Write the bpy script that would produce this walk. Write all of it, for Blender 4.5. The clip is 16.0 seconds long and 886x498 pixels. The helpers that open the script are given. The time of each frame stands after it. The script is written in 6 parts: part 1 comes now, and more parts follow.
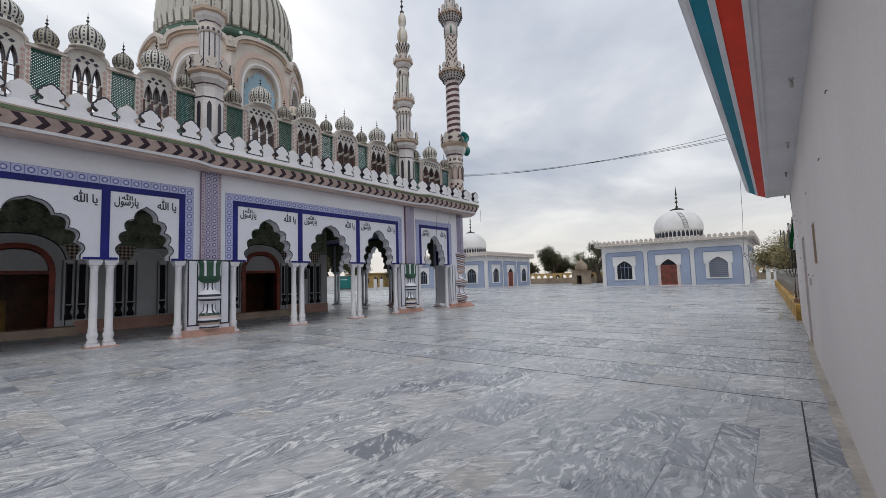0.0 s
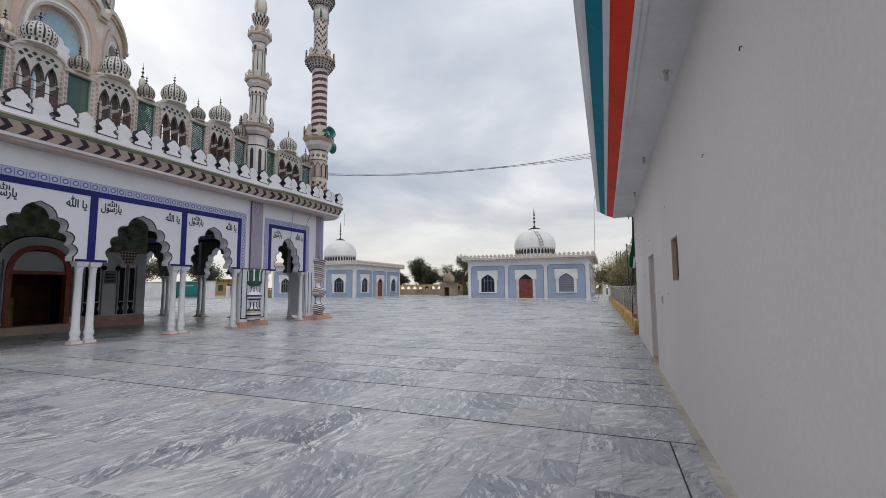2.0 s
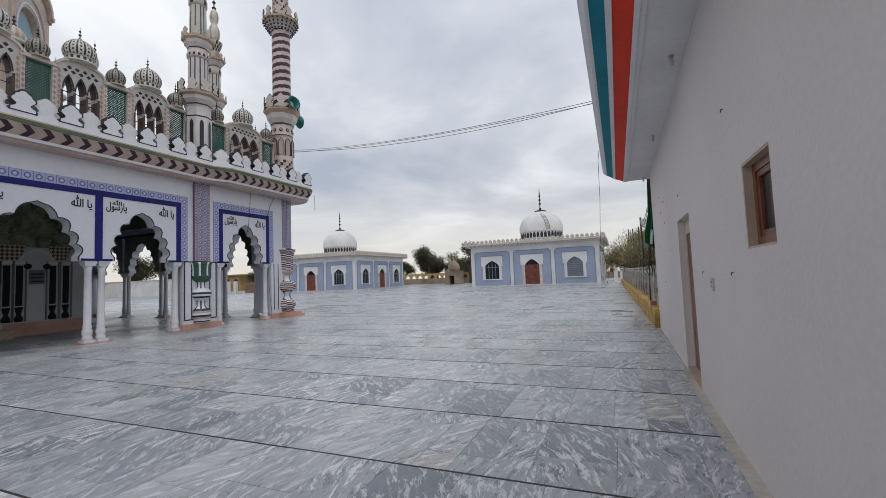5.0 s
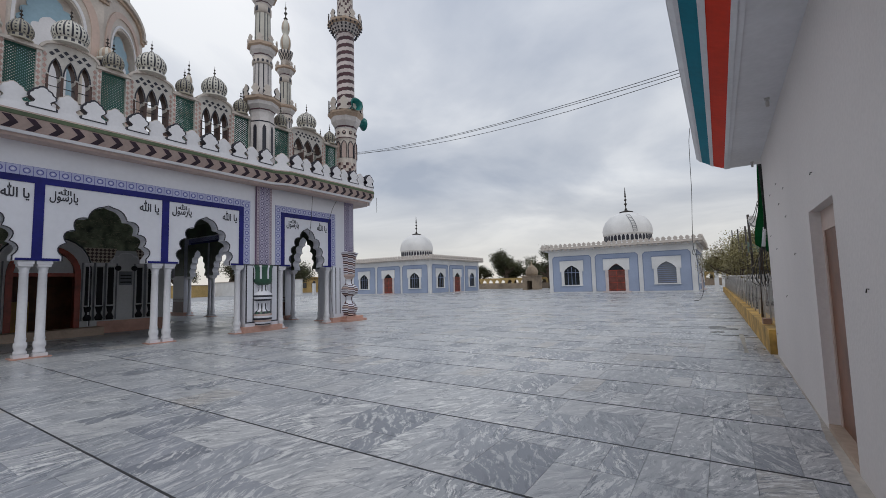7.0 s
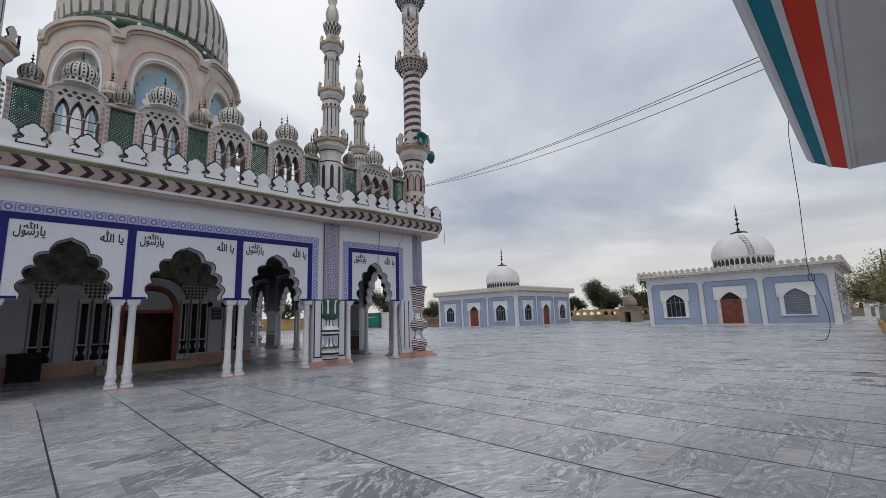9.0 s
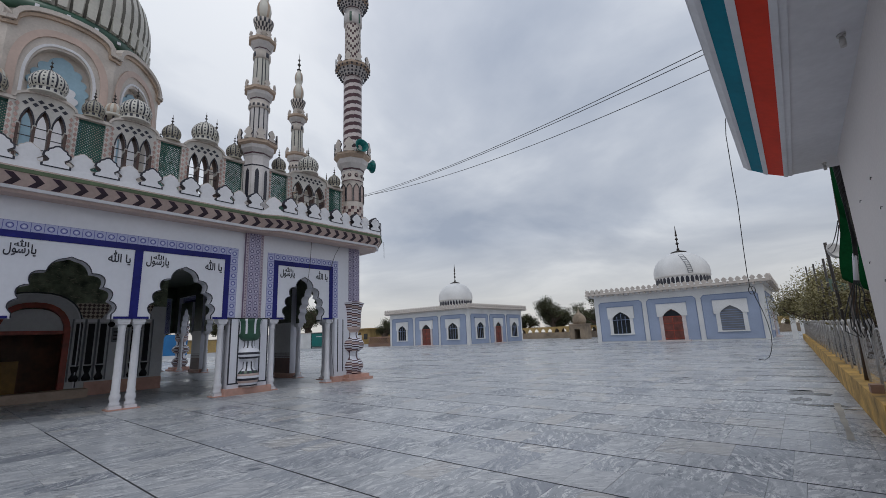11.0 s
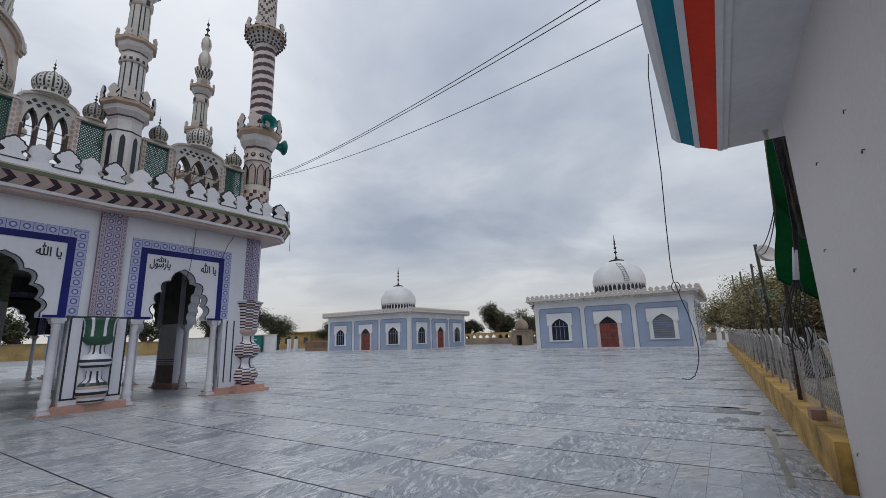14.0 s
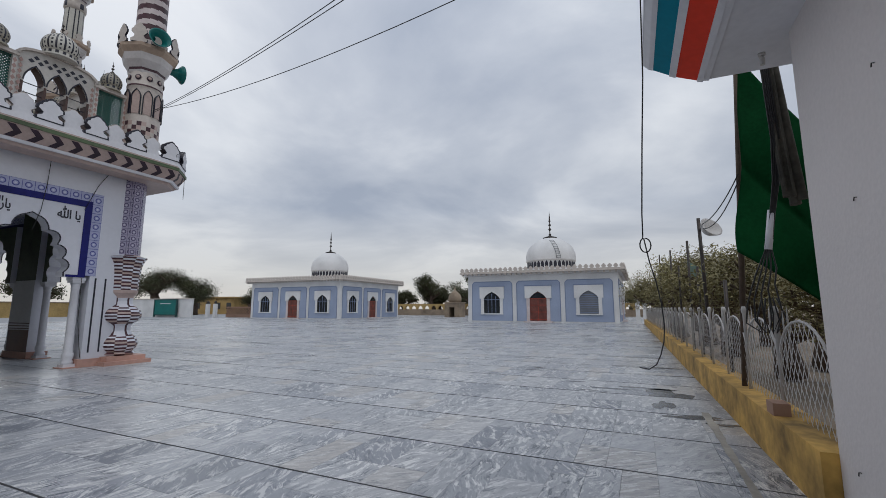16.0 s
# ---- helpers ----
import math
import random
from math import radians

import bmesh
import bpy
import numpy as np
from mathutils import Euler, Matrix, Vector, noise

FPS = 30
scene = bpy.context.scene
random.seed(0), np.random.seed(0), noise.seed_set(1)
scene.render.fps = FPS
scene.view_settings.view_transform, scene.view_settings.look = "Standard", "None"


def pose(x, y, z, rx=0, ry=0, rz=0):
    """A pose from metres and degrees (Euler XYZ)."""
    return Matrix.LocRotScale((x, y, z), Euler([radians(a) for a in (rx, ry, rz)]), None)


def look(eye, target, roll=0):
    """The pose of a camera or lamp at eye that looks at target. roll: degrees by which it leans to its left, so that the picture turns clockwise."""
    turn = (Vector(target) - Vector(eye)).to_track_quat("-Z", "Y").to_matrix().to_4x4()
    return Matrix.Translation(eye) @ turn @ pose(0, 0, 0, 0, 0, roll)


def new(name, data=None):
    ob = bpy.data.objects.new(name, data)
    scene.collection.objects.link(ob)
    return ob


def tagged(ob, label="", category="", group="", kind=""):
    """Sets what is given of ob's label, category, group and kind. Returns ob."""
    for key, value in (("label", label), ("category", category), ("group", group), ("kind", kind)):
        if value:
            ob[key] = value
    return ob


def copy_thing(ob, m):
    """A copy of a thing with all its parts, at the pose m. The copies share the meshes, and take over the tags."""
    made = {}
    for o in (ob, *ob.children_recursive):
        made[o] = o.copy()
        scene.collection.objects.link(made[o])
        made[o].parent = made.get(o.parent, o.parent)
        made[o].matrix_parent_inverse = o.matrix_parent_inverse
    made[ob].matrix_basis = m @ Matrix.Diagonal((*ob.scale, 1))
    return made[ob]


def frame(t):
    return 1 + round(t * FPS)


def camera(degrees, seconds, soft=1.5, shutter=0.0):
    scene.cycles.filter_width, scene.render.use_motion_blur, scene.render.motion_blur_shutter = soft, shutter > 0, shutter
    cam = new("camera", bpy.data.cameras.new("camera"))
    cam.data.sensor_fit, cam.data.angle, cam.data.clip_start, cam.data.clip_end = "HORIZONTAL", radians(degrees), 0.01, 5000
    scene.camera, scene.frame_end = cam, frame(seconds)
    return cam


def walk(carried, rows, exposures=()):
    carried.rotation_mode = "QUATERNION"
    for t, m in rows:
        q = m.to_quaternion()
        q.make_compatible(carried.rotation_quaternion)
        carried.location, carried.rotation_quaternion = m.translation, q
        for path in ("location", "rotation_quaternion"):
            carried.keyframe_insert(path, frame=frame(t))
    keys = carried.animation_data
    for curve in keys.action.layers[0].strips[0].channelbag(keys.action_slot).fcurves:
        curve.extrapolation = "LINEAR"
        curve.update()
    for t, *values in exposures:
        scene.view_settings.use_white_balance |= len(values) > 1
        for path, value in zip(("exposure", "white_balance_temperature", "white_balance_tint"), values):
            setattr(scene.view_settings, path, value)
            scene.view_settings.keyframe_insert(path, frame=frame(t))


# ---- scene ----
cam = camera(92.1, 16.0, soft=0.7)
PATH = [
    (0, (0.57, -1.103, 1.485), (-0.663, 0.465, 1.632), -1.7),
    (0.5, (0.423, -0.855, 1.491), (-0.728, 0.774, 1.637), -1.8),
    (1, (0.33, -0.504, 1.48), (-0.683, 1.212, 1.651), -1.6),
    (1.5, (0.278, -0.047, 1.504), (-0.668, 1.705, 1.687), 0.2),
    (2, (0.176, 0.515, 1.491), (-0.546, 2.372, 1.674), -0.4),
    (2.5, (0.163, 1.05, 1.464), (-0.446, 2.947, 1.635), -0.4),
    (3, (0.143, 1.606, 1.469), (-0.434, 3.516, 1.6), -1.0),
    (3.5, (0.159, 2.137, 1.506), (-0.332, 4.074, 1.6), -2.2),
    (3.7, (0.136, 2.381, 1.504), (-0.41, 4.303, 1.593), -3.4),
    (5.8, (0.2, 4.11, 1.435), (-0.673, 5.903, 1.581), -1.3),
    (6, (0.195, 4.262, 1.442), (-0.714, 6.039, 1.579), -1.7),
    (6.5, (0.205, 4.63, 1.469), (-0.802, 6.353, 1.6), -1.6),
    (7, (0.216, 4.981, 1.503), (-0.877, 6.648, 1.665), -1.5),
    (7.5, (0.25, 5.209, 1.542), (-1.121, 6.646, 1.778), -0.6),
    (8, (0.224, 5.491, 1.514), (-1.239, 6.83, 1.772), -1.7),
    (8.5, (0.305, 5.878, 1.533), (-1.116, 7.255, 1.822), -1.0),
    (9, (0.446, 6.177, 1.547), (-0.958, 7.566, 1.868), -1.8),
    (9.2, (0.498, 6.298, 1.552), (-0.876, 7.714, 1.879), -2.0),
    (11.3, (0.18, 7.573, 1.547), (-1.022, 9.115, 1.969), -1.5),
    (11.5, (0.149, 7.698, 1.55), (-1.013, 9.256, 2.023), -0.5),
    (12, (0.096, 8.035, 1.548), (-0.992, 9.629, 2.072), -0.7),
    (12.5, (0.11, 8.418, 1.542), (-0.979, 10.017, 2.05), -1.2),
    (13, (0.069, 8.817, 1.521), (-1.024, 10.423, 1.997), -1.5),
    (13.5, (0.055, 9.209, 1.539), (-0.999, 10.843, 2.007), -2.0),
    (14, (0.136, 9.593, 1.537), (-0.924, 11.239, 1.946), -1.7),
    (14.5, (0.107, 9.988, 1.52), (-0.956, 11.637, 1.906), -0.8),
    (15, (0.032, 10.371, 1.528), (-0.998, 12.048, 1.887), 0.0),
    (15.5, (-0.08, 10.743, 1.539), (-1.109, 12.43, 1.849), 0.6),
    (16, (-0.305, 11.079, 1.517), (-1.128, 12.881, 1.791), 0.0),
]
walk(cam, [(t, look(eye, target, roll)) for t, eye, target, roll in PATH],
     exposures=[(0, -0.03, 6500, 10), (1.5, -0.01, 6500, 10), (3.5, 0.01, 6500, 10), (6.0, -0.15, 6400, 10), (9.0, -0.25, 6350, 10), (11.5, -0.40, 6150, 10), (14.5, -0.40, 6150, 10), (16.0, -0.35, 6200, 10)])

# ---- world, sun and exposure ----
world = bpy.data.worlds.new("overcast_sky")
scene.world = world
world.use_nodes = True
wn, wl = world.node_tree.nodes, world.node_tree.links
wn.clear()
w_out = wn.new("ShaderNodeOutputWorld")
w_bg = wn.new("ShaderNodeBackground")
w_sky = wn.new("ShaderNodeTexSky")
w_sky.sky_type, w_sky.sun_disc = "NISHITA", False
w_sky.sun_elevation, w_sky.sun_rotation = radians(48), radians(-60)
w_tc = wn.new("ShaderNodeTexCoord")
w_sep = wn.new("ShaderNodeSeparateXYZ")
wl.new(w_tc.outputs["Generated"], w_sep.inputs[0])


def wmath(op, a, b=0.0):
    n = wn.new("ShaderNodeMath")
    n.operation = op
    for i, v in enumerate((a, b)):
        if isinstance(v, (int, float)):
            n.inputs[i].default_value = v
        else:
            wl.new(v, n.inputs[i])
    return n.outputs[0]


w_h = wmath("ADD", wmath("MAXIMUM", w_sep.outputs["Z"], 0.0), 0.16)
w_vec = wn.new("ShaderNodeCombineXYZ")
wl.new(wmath("DIVIDE", w_sep.outputs["X"], w_h), w_vec.inputs[0])
wl.new(wmath("DIVIDE", w_sep.outputs["Y"], w_h), w_vec.inputs[1])
w_n1 = wn.new("ShaderNodeTexNoise")
w_n1.inputs["Scale"].default_value, w_n1.inputs["Detail"].default_value = 0.75, 7
w_n1.inputs["Roughness"].default_value, w_n1.inputs["Distortion"].default_value = 0.52, 0.35
wl.new(w_vec.outputs[0], w_n1.inputs["Vector"])
w_ramp = wn.new("ShaderNodeValToRGB")
w_ramp.color_ramp.elements[0].position, w_ramp.color_ramp.elements[0].color = 0.36, (0.46, 0.505, 0.59, 1)
w_ramp.color_ramp.elements[1].position, w_ramp.color_ramp.elements[1].color = 0.62, (0.96, 0.97, 0.98, 1)
w_mid = w_ramp.color_ramp.elements.new(0.5)
w_mid.color = (0.675, 0.705, 0.76, 1)
wl.new(w_n1.outputs["Fac"], w_ramp.inputs[0])
w_hz = wn.new("ShaderNodeMapRange")
w_hz.inputs["From Min"].default_value, w_hz.inputs["From Max"].default_value = 0.0, 0.22
wl.new(w_sep.outputs["Z"], w_hz.inputs["Value"])
w_mix = wn.new("ShaderNodeMixRGB")
w_mix.inputs[1].default_value = (0.86, 0.82, 0.76, 1)
wl.new(w_hz.outputs[0], w_mix.inputs[0])
wl.new(w_ramp.outputs[0], w_mix.inputs[2])
w_sc = wn.new("ShaderNodeMixRGB")
w_sc.blend_type = "MULTIPLY"
w_sc.inputs[0].default_value = 1.0
w_sc.inputs[2].default_value = (0.08, 0.08, 0.08, 1)
wl.new(w_sky.outputs[0], w_sc.inputs[1])
w_all = wn.new("ShaderNodeMixRGB")
w_all.inputs[0].default_value = 0.88
wl.new(w_sc.outputs[0], w_all.inputs[1])
wl.new(w_mix.outputs[0], w_all.inputs[2])
w_top = wn.new("ShaderNodeMapRange")  # an overcast sky is brighter higher up
w_top.inputs["From Min"].default_value, w_top.inputs["From Max"].default_value = 0.28, 0.75
w_top.inputs["To Min"].default_value, w_top.inputs["To Max"].default_value = 1.0, 1.24
wl.new(w_sep.outputs["Z"], w_top.inputs["Value"])
w_up = wn.new("ShaderNodeVectorMath")
w_up.operation = "SCALE"
wl.new(w_all.outputs[0], w_up.inputs[0])
wl.new(w_top.outputs[0], w_up.inputs["Scale"])
wl.new(w_up.outputs[0], w_bg.inputs["Color"])
w_bg.inputs["Strength"].default_value = 1.0
wl.new(w_bg.outputs[0], w_out.inputs["Surface"])
sun = new("sun", bpy.data.lights.new("sun", "SUN"))
sun.data.energy, sun.data.angle, sun.data.color = 0.8, radians(25), (1.0, 0.96, 0.9)
sun.matrix_world = look((0, 0, 30), (-10, 12, 0))

# ---- materials ----
MATS = {}


def mat(name, color, rough=0.6, vary=0.12, grain=18.0, stain=0.7, bump=0.15, metal=0.0, per_object=0.0, spec=0.5):
    """A surface with grain and broad stains in world-size object coordinates."""
    m = bpy.data.materials.new(name)
    MATS[name] = m
    m.use_nodes = True
    n, l = m.node_tree.nodes, m.node_tree.links
    bsdf = n["Principled BSDF"]
    bsdf.inputs["Roughness"].default_value, bsdf.inputs["Metallic"].default_value = rough, metal
    bsdf.inputs["Specular IOR Level"].default_value = spec
    tc = n.new("ShaderNodeTexCoord")
    fine, broad = n.new("ShaderNodeTexNoise"), n.new("ShaderNodeTexNoise")
    fine.inputs["Scale"].default_value, fine.inputs["Detail"].default_value = grain, 5
    broad.inputs["Scale"].default_value, broad.inputs["Detail"].default_value = stain, 6
    for t in (fine, broad):
        l.new(tc.outputs["Object"], t.inputs["Vector"])
    add = n.new("ShaderNodeMath")
    add.operation = "MULTIPLY_ADD"
    add.inputs[1].default_value = 0.45
    l.new(fine.outputs["Fac"], add.inputs[0])
    l.new(broad.outputs["Fac"], add.inputs[2])
    src = add.outputs[0]
    if per_object:
        oi = n.new("ShaderNodeObjectInfo")
        ad2 = n.new("ShaderNodeMath")
        ad2.operation = "MULTIPLY_ADD"
        ad2.inputs[1].default_value = per_object
        l.new(oi.outputs["Random"], ad2.inputs[0])
        l.new(src, ad2.inputs[2])
        src = ad2.outputs[0]
    mr = n.new("ShaderNodeMapRange")
    mr.inputs["From Min"].default_value, mr.inputs["From Max"].default_value = 0.45, 1.05 + per_object
    l.new(src, mr.inputs["Value"])
    mix = n.new("ShaderNodeMixRGB")
    mix.inputs[1].default_value = (*[c * (1 - 2.2 * vary) for c in color], 1)
    mix.inputs[2].default_value = (*[min(1, c * (1 + vary)) for c in color], 1)
    l.new(mr.outputs[0], mix.inputs[0])
    l.new(mix.outputs[0], bsdf.inputs["Base Color"])
    if bump:
        b = n.new("ShaderNodeBump")
        b.inputs["Strength"].default_value, b.inputs["Distance"].default_value = bump, 0.01
        l.new(fine.outputs["Fac"], b.inputs["Height"])
        l.new(b.outputs[0], bsdf.inputs["Normal"])
    return m


mat("white_tile", (0.70, 0.705, 0.76), 0.3, 0.05, 9, 0.6, 0.03)
mat("white_paint", (0.74, 0.735, 0.765), 0.55, 0.08, 14, 0.8, 0.1)
mat("cream_stone", (0.60, 0.54, 0.49), 0.6, 0.14, 14, 1.2, 0.15)
mat("pink_white", (0.66, 0.58, 0.57), 0.45, 0.12, 14, 1.2, 0.08)
mat("minaret_white", (0.63, 0.595, 0.585), 0.4, 0.12, 14, 1.2, 0.06)
mat("dome_white", (0.62, 0.60, 0.54), 0.5, 0.12, 12, 0.6, 0.1)
mat("wall_plaster", (0.72, 0.67, 0.65), 0.75, 0.065, 30, 0.35, 0.25)
mat("deep_blue", (0.016, 0.018, 0.17), 0.4, 0.2, 8, 1.0, 0.03, spec=0.2)
mat("black_line", (0.02, 0.02, 0.035), 0.4, 0.2, 10, 1.0, 0.05)
mat("maroon", (0.075, 0.022, 0.032), 0.4, 0.3, 12, 1.5, 0.05)
mat("chevron_dark", (0.035, 0.014, 0.03), 0.4, 0.3, 12, 1.5, 0.05)
mat("pink_tile", (0.50, 0.38, 0.34), 0.45, 0.14, 14, 1.3, 0.1)
mat("pink_plinth", (0.58, 0.34, 0.27), 0.5, 0.14, 10, 1.2, 0.1)
mat("sand_stone", (0.50, 0.38, 0.29), 0.6, 0.15, 14, 1.2, 0.15)
mat("green_lattice", (0.015, 0.11, 0.085), 0.45, 0.2, 14, 1.5, 0.05)
mat("green_tile", (0.03, 0.10, 0.06), 0.35, 0.25, 12, 1.2, 0.05)
mat("green_moss", (0.10, 0.14, 0.07), 0.6, 0.25, 12, 1.2, 0.1)
mat("mural_green", (0.25, 0.29, 0.19), 0.3, 0.5, 7, 2.5, 0.05)
mat("inner_grey", (0.55, 0.555, 0.57), 0.4, 0.1, 10, 0.7, 0.05)
mat("inner_black", (0.012, 0.012, 0.016), 0.5, 0.2, 10, 1.0, 0.03, spec=0.15)
mat("niche_blue", (0.30, 0.45, 0.55), 0.6, 0.1, 10, 0.8, 0.05)
mat("niche_pink", (0.60, 0.46, 0.40), 0.6, 0.1, 10, 0.8, 0.05)
mat("red_wood", (0.34, 0.055, 0.03), 0.4, 0.3, 9, 2.0, 0.1)
mat("door_red_wood", (0.20, 0.06, 0.03), 0.45, 0.25, 9, 2.0, 0.1)
mat("brown_wood", (0.22, 0.085, 0.04), 0.45, 0.25, 9, 2.0, 0.1)
mat("yellow_wood", (0.45, 0.25, 0.05), 0.5, 0.2, 9, 2.0, 0.1)
mat("sky_panel", (0.33, 0.39, 0.53), 0.6, 0.08, 12, 0.5, 0.08)
mat("building_white", (0.74, 0.74, 0.74), 0.6, 0.1, 12, 0.5, 0.1)
mat("dark_glass", (0.02, 0.025, 0.03), 0.12, 0.2, 5, 0.8, 0.0)
mat("teal_paint", (0.002, 0.22, 0.31), 0.6, 0.12, 14, 1.2, 0.06, spec=0.12)
mat("red_paint", (0.78, 0.055, 0.025), 0.6, 0.1, 14, 1.2, 0.06, spec=0.12)
mat("yellow_kerb", (0.60, 0.36, 0.085), 0.75, 0.34, 10, 1.6, 0.2)
mat("fence_metal", (0.52, 0.50, 0.48), 0.5, 0.15, 30, 2, 0.1)
mat("dark_metal", (0.06, 0.05, 0.045), 0.5, 0.3, 20, 2, 0.1, 0.5)
mat("cable_black", (0.02, 0.02, 0.02), 0.5, 0.2, 20, 2, 0.0)
mat("flag_green", (0.004, 0.05, 0.015), 0.85, 0.25, 25, 1.5, 0.1, spec=0.05)
mat("bark", (0.10, 0.07, 0.05), 0.9, 0.3, 20, 3, 0.4)
mat("leaf", (0.27, 0.235, 0.10), 0.7, 0.35, 6, 0.5, 0.0)
mat("leaf_dark", (0.095, 0.10, 0.045), 0.7, 0.35, 6, 0.5, 0.0)
mat("far_yellow", (0.45, 0.31, 0.12), 0.8, 0.2, 4, 0.5, 0.1)
mat("far_brick", (0.33, 0.20, 0.14), 0.8, 0.2, 4, 0.5, 0.1)
mat("far_stone", (0.32, 0.25, 0.18), 0.8, 0.25, 4, 0.5, 0.1)
mat("soil", (0.25, 0.20, 0.15), 0.95, 0.2, 3, 0.2, 0.3)
mat("grout", (0.34, 0.35, 0.37), 0.7, 0.2, 20, 1, 0.1)
mat("marble_joint", (0.03, 0.03, 0.034), 0.7, 0.2, 20, 1, 0.1)
mat("horn_teal", (0.0, 0.16, 0.15), 0.4, 0.1, 20, 1, 0.0)


def noded(name):
    m = MATS[name]
    return m, m.node_tree.nodes, m.node_tree.links, m.node_tree.nodes["Principled BSDF"]


def marble(name, base=(0.42, 0.44, 0.47)):
    """Grey veined marble, each slab with its own veins and tone."""
    m = mat(name, base, 0.24, 0.1, 8, 0.8, 0.03, spec=0.4)
    n, l, bsdf = m.node_tree.nodes, m.node_tree.links, m.node_tree.nodes["Principled BSDF"]
    tc, geo, oi = n.new("ShaderNodeTexCoord"), n.new("ShaderNodeNewGeometry"), n.new("ShaderNodeObjectInfo")
    rnd = n.new("ShaderNodeMath")
    rnd.operation = "ADD"
    l.new(geo.outputs["Random Per Island"], rnd.inputs[0])
    l.new(oi.outputs["Random"], rnd.inputs[1])
    wh = n.new("ShaderNodeTexWhiteNoise")
    wh.noise_dimensions = "1D"
    l.new(rnd.outputs[0], wh.inputs["W"])
    off = n.new("ShaderNodeVectorMath")
    off.operation = "MULTIPLY_ADD"
    off.inputs[1].default_value = (37, 53, 0)
    l.new(wh.outputs["Color"], off.inputs[0])
    l.new(geo.outputs["Position"], off.inputs[2])
    rot = n.new("ShaderNodeVectorRotate")
    rot.rotation_type = "Z_AXIS"
    ang = n.new("ShaderNodeMath")
    ang.operation = "MULTIPLY_ADD"
    ang.inputs[1].default_value, ang.inputs[2].default_value = 1.5, -0.6
    l.new(wh.outputs["Value"], ang.inputs[0])
    l.new(ang.outputs[0], rot.inputs["Angle"])
    l.new(off.outputs[0], rot.inputs["Vector"])
    bend, fold = n.new("ShaderNodeTexNoise"), n.new("ShaderNodeVectorMath")
    bend.inputs["Scale"].default_value, bend.inputs["Detail"].default_value = 1.6, 3
    l.new(off.outputs[0], bend.inputs["Vector"])
    fold.operation = "MULTIPLY_ADD"
    fold.inputs[1].default_value = (0.32, 0.32, 0)
    l.new(bend.outputs["Color"], fold.inputs[0])
    l.new(rot.outputs[0], fold.inputs[2])
    flow = fold.outputs[0]

    def noise(scale, stretch, detail, rough, warp, src):
        mp, t = n.new("ShaderNodeMapping"), n.new("ShaderNodeTexNoise")
        mp.inputs["Scale"].default_value = (stretch, 1.0, 1)
        l.new(src, mp.inputs["Vector"])
        t.inputs["Scale"].default_value, t.inputs["Detail"].default_value = scale, detail
        t.inputs["Roughness"].default_value, t.inputs["Distortion"].default_value = rough, warp
        l.new(mp.outputs[0], t.inputs["Vector"])
        return t.outputs["Fac"]

    def ramp(src, *stops):
        r = n.new("ShaderNodeValToRGB")
        e = r.color_ramp.elements
        e[0].position, e[1].position = stops[0][0], stops[-1][0]
        e[0].color, e[1].color = (*stops[0][1], 1), (*stops[-1][1], 1)
        for p, c in stops[1:-1]:
            e.new(p).color = (*c, 1)
        l.new(src, r.inputs[0])
        return r.outputs[0]

    def mixed(fac, a_, b_):
        x = n.new("ShaderNodeMixRGB")
        for i, v in ((0, fac), (1, a_), (2, b_)):
            if isinstance(v, float):
                x.inputs[i].default_value = v
            elif isinstance(v, tuple):
                x.inputs[i].default_value = (*v, 1)
            else:
                l.new(v, x.inputs[i])
        return x.outputs[0]

    sepc = n.new("ShaderNodeSeparateColor")
    l.new(wh.outputs["Color"], sepc.inputs[0])
    tone = ramp(sepc.outputs[0], (0.0, (0.18, 0.195, 0.225)), (0.06, (0.28, 0.295, 0.33)), (0.25, (0.35, 0.365, 0.39)), (0.6, (0.41, 0.42, 0.44)), (0.9, (0.47, 0.475, 0.485)), (0.95, (0.45, 0.43, 0.41)), (1.0, (0.43, 0.415, 0.40)))
    much = n.new("ShaderNodeMapRange")
    much.inputs["To Min"].default_value, much.inputs["To Max"].default_value = 0.4, 1.0
    l.new(sepc.outputs[1], much.inputs["Value"])

    def times(p, q):
        x = n.new("ShaderNodeMath")
        x.operation = "MULTIPLY"
        for i, v in enumerate((p, q)):
            if isinstance(v, float):
                x.inputs[i].default_value = v
            else:
                l.new(v, x.inputs[i])
        return x.outputs[0]

    black, white = (0.0, 0.0, 0.0), (1.0, 1.0, 1.0)
    where = ramp(noise(1.9, 1.2, 4, 0.55, 0.9, rot.outputs[0]), (0.40, black), (0.54, white))
    grain = ramp(noise(3.4, 4.0, 10, 0.76, 0.4, flow), (0.38, white), (0.54, black))
    dark = ramp(noise(3.4, 5.0, 12, 0.80, 0.25, flow), (0.455, white), (0.48, black))
    pale = ramp(noise(3.1, 4.6, 12, 0.80, 0.25, flow), (0.525, black), (0.55, white))
    col = mixed(times(grain, 0.5), tone, (0.22, 0.235, 0.265))
    col = mixed(times(times(dark, where), much.outputs[0]), col, (0.12, 0.135, 0.16))
    col = mixed(times(times(pale, 0.9), much.outputs[0]), col, (0.74, 0.74, 0.73))
    l.new(col, bsdf.inputs["Base Color"])
    wet = n.new("ShaderNodeTexNoise")
    wet.inputs["Scale"].default_value, wet.inputs["Detail"].default_value = 0.35, 5
    l.new(geo.outputs["Position"], wet.inputs["Vector"])
    rr = n.new("ShaderNodeMapRange")
    rr.inputs["From Min"].default_value, rr.inputs["From Max"].default_value = 0.35, 0.65
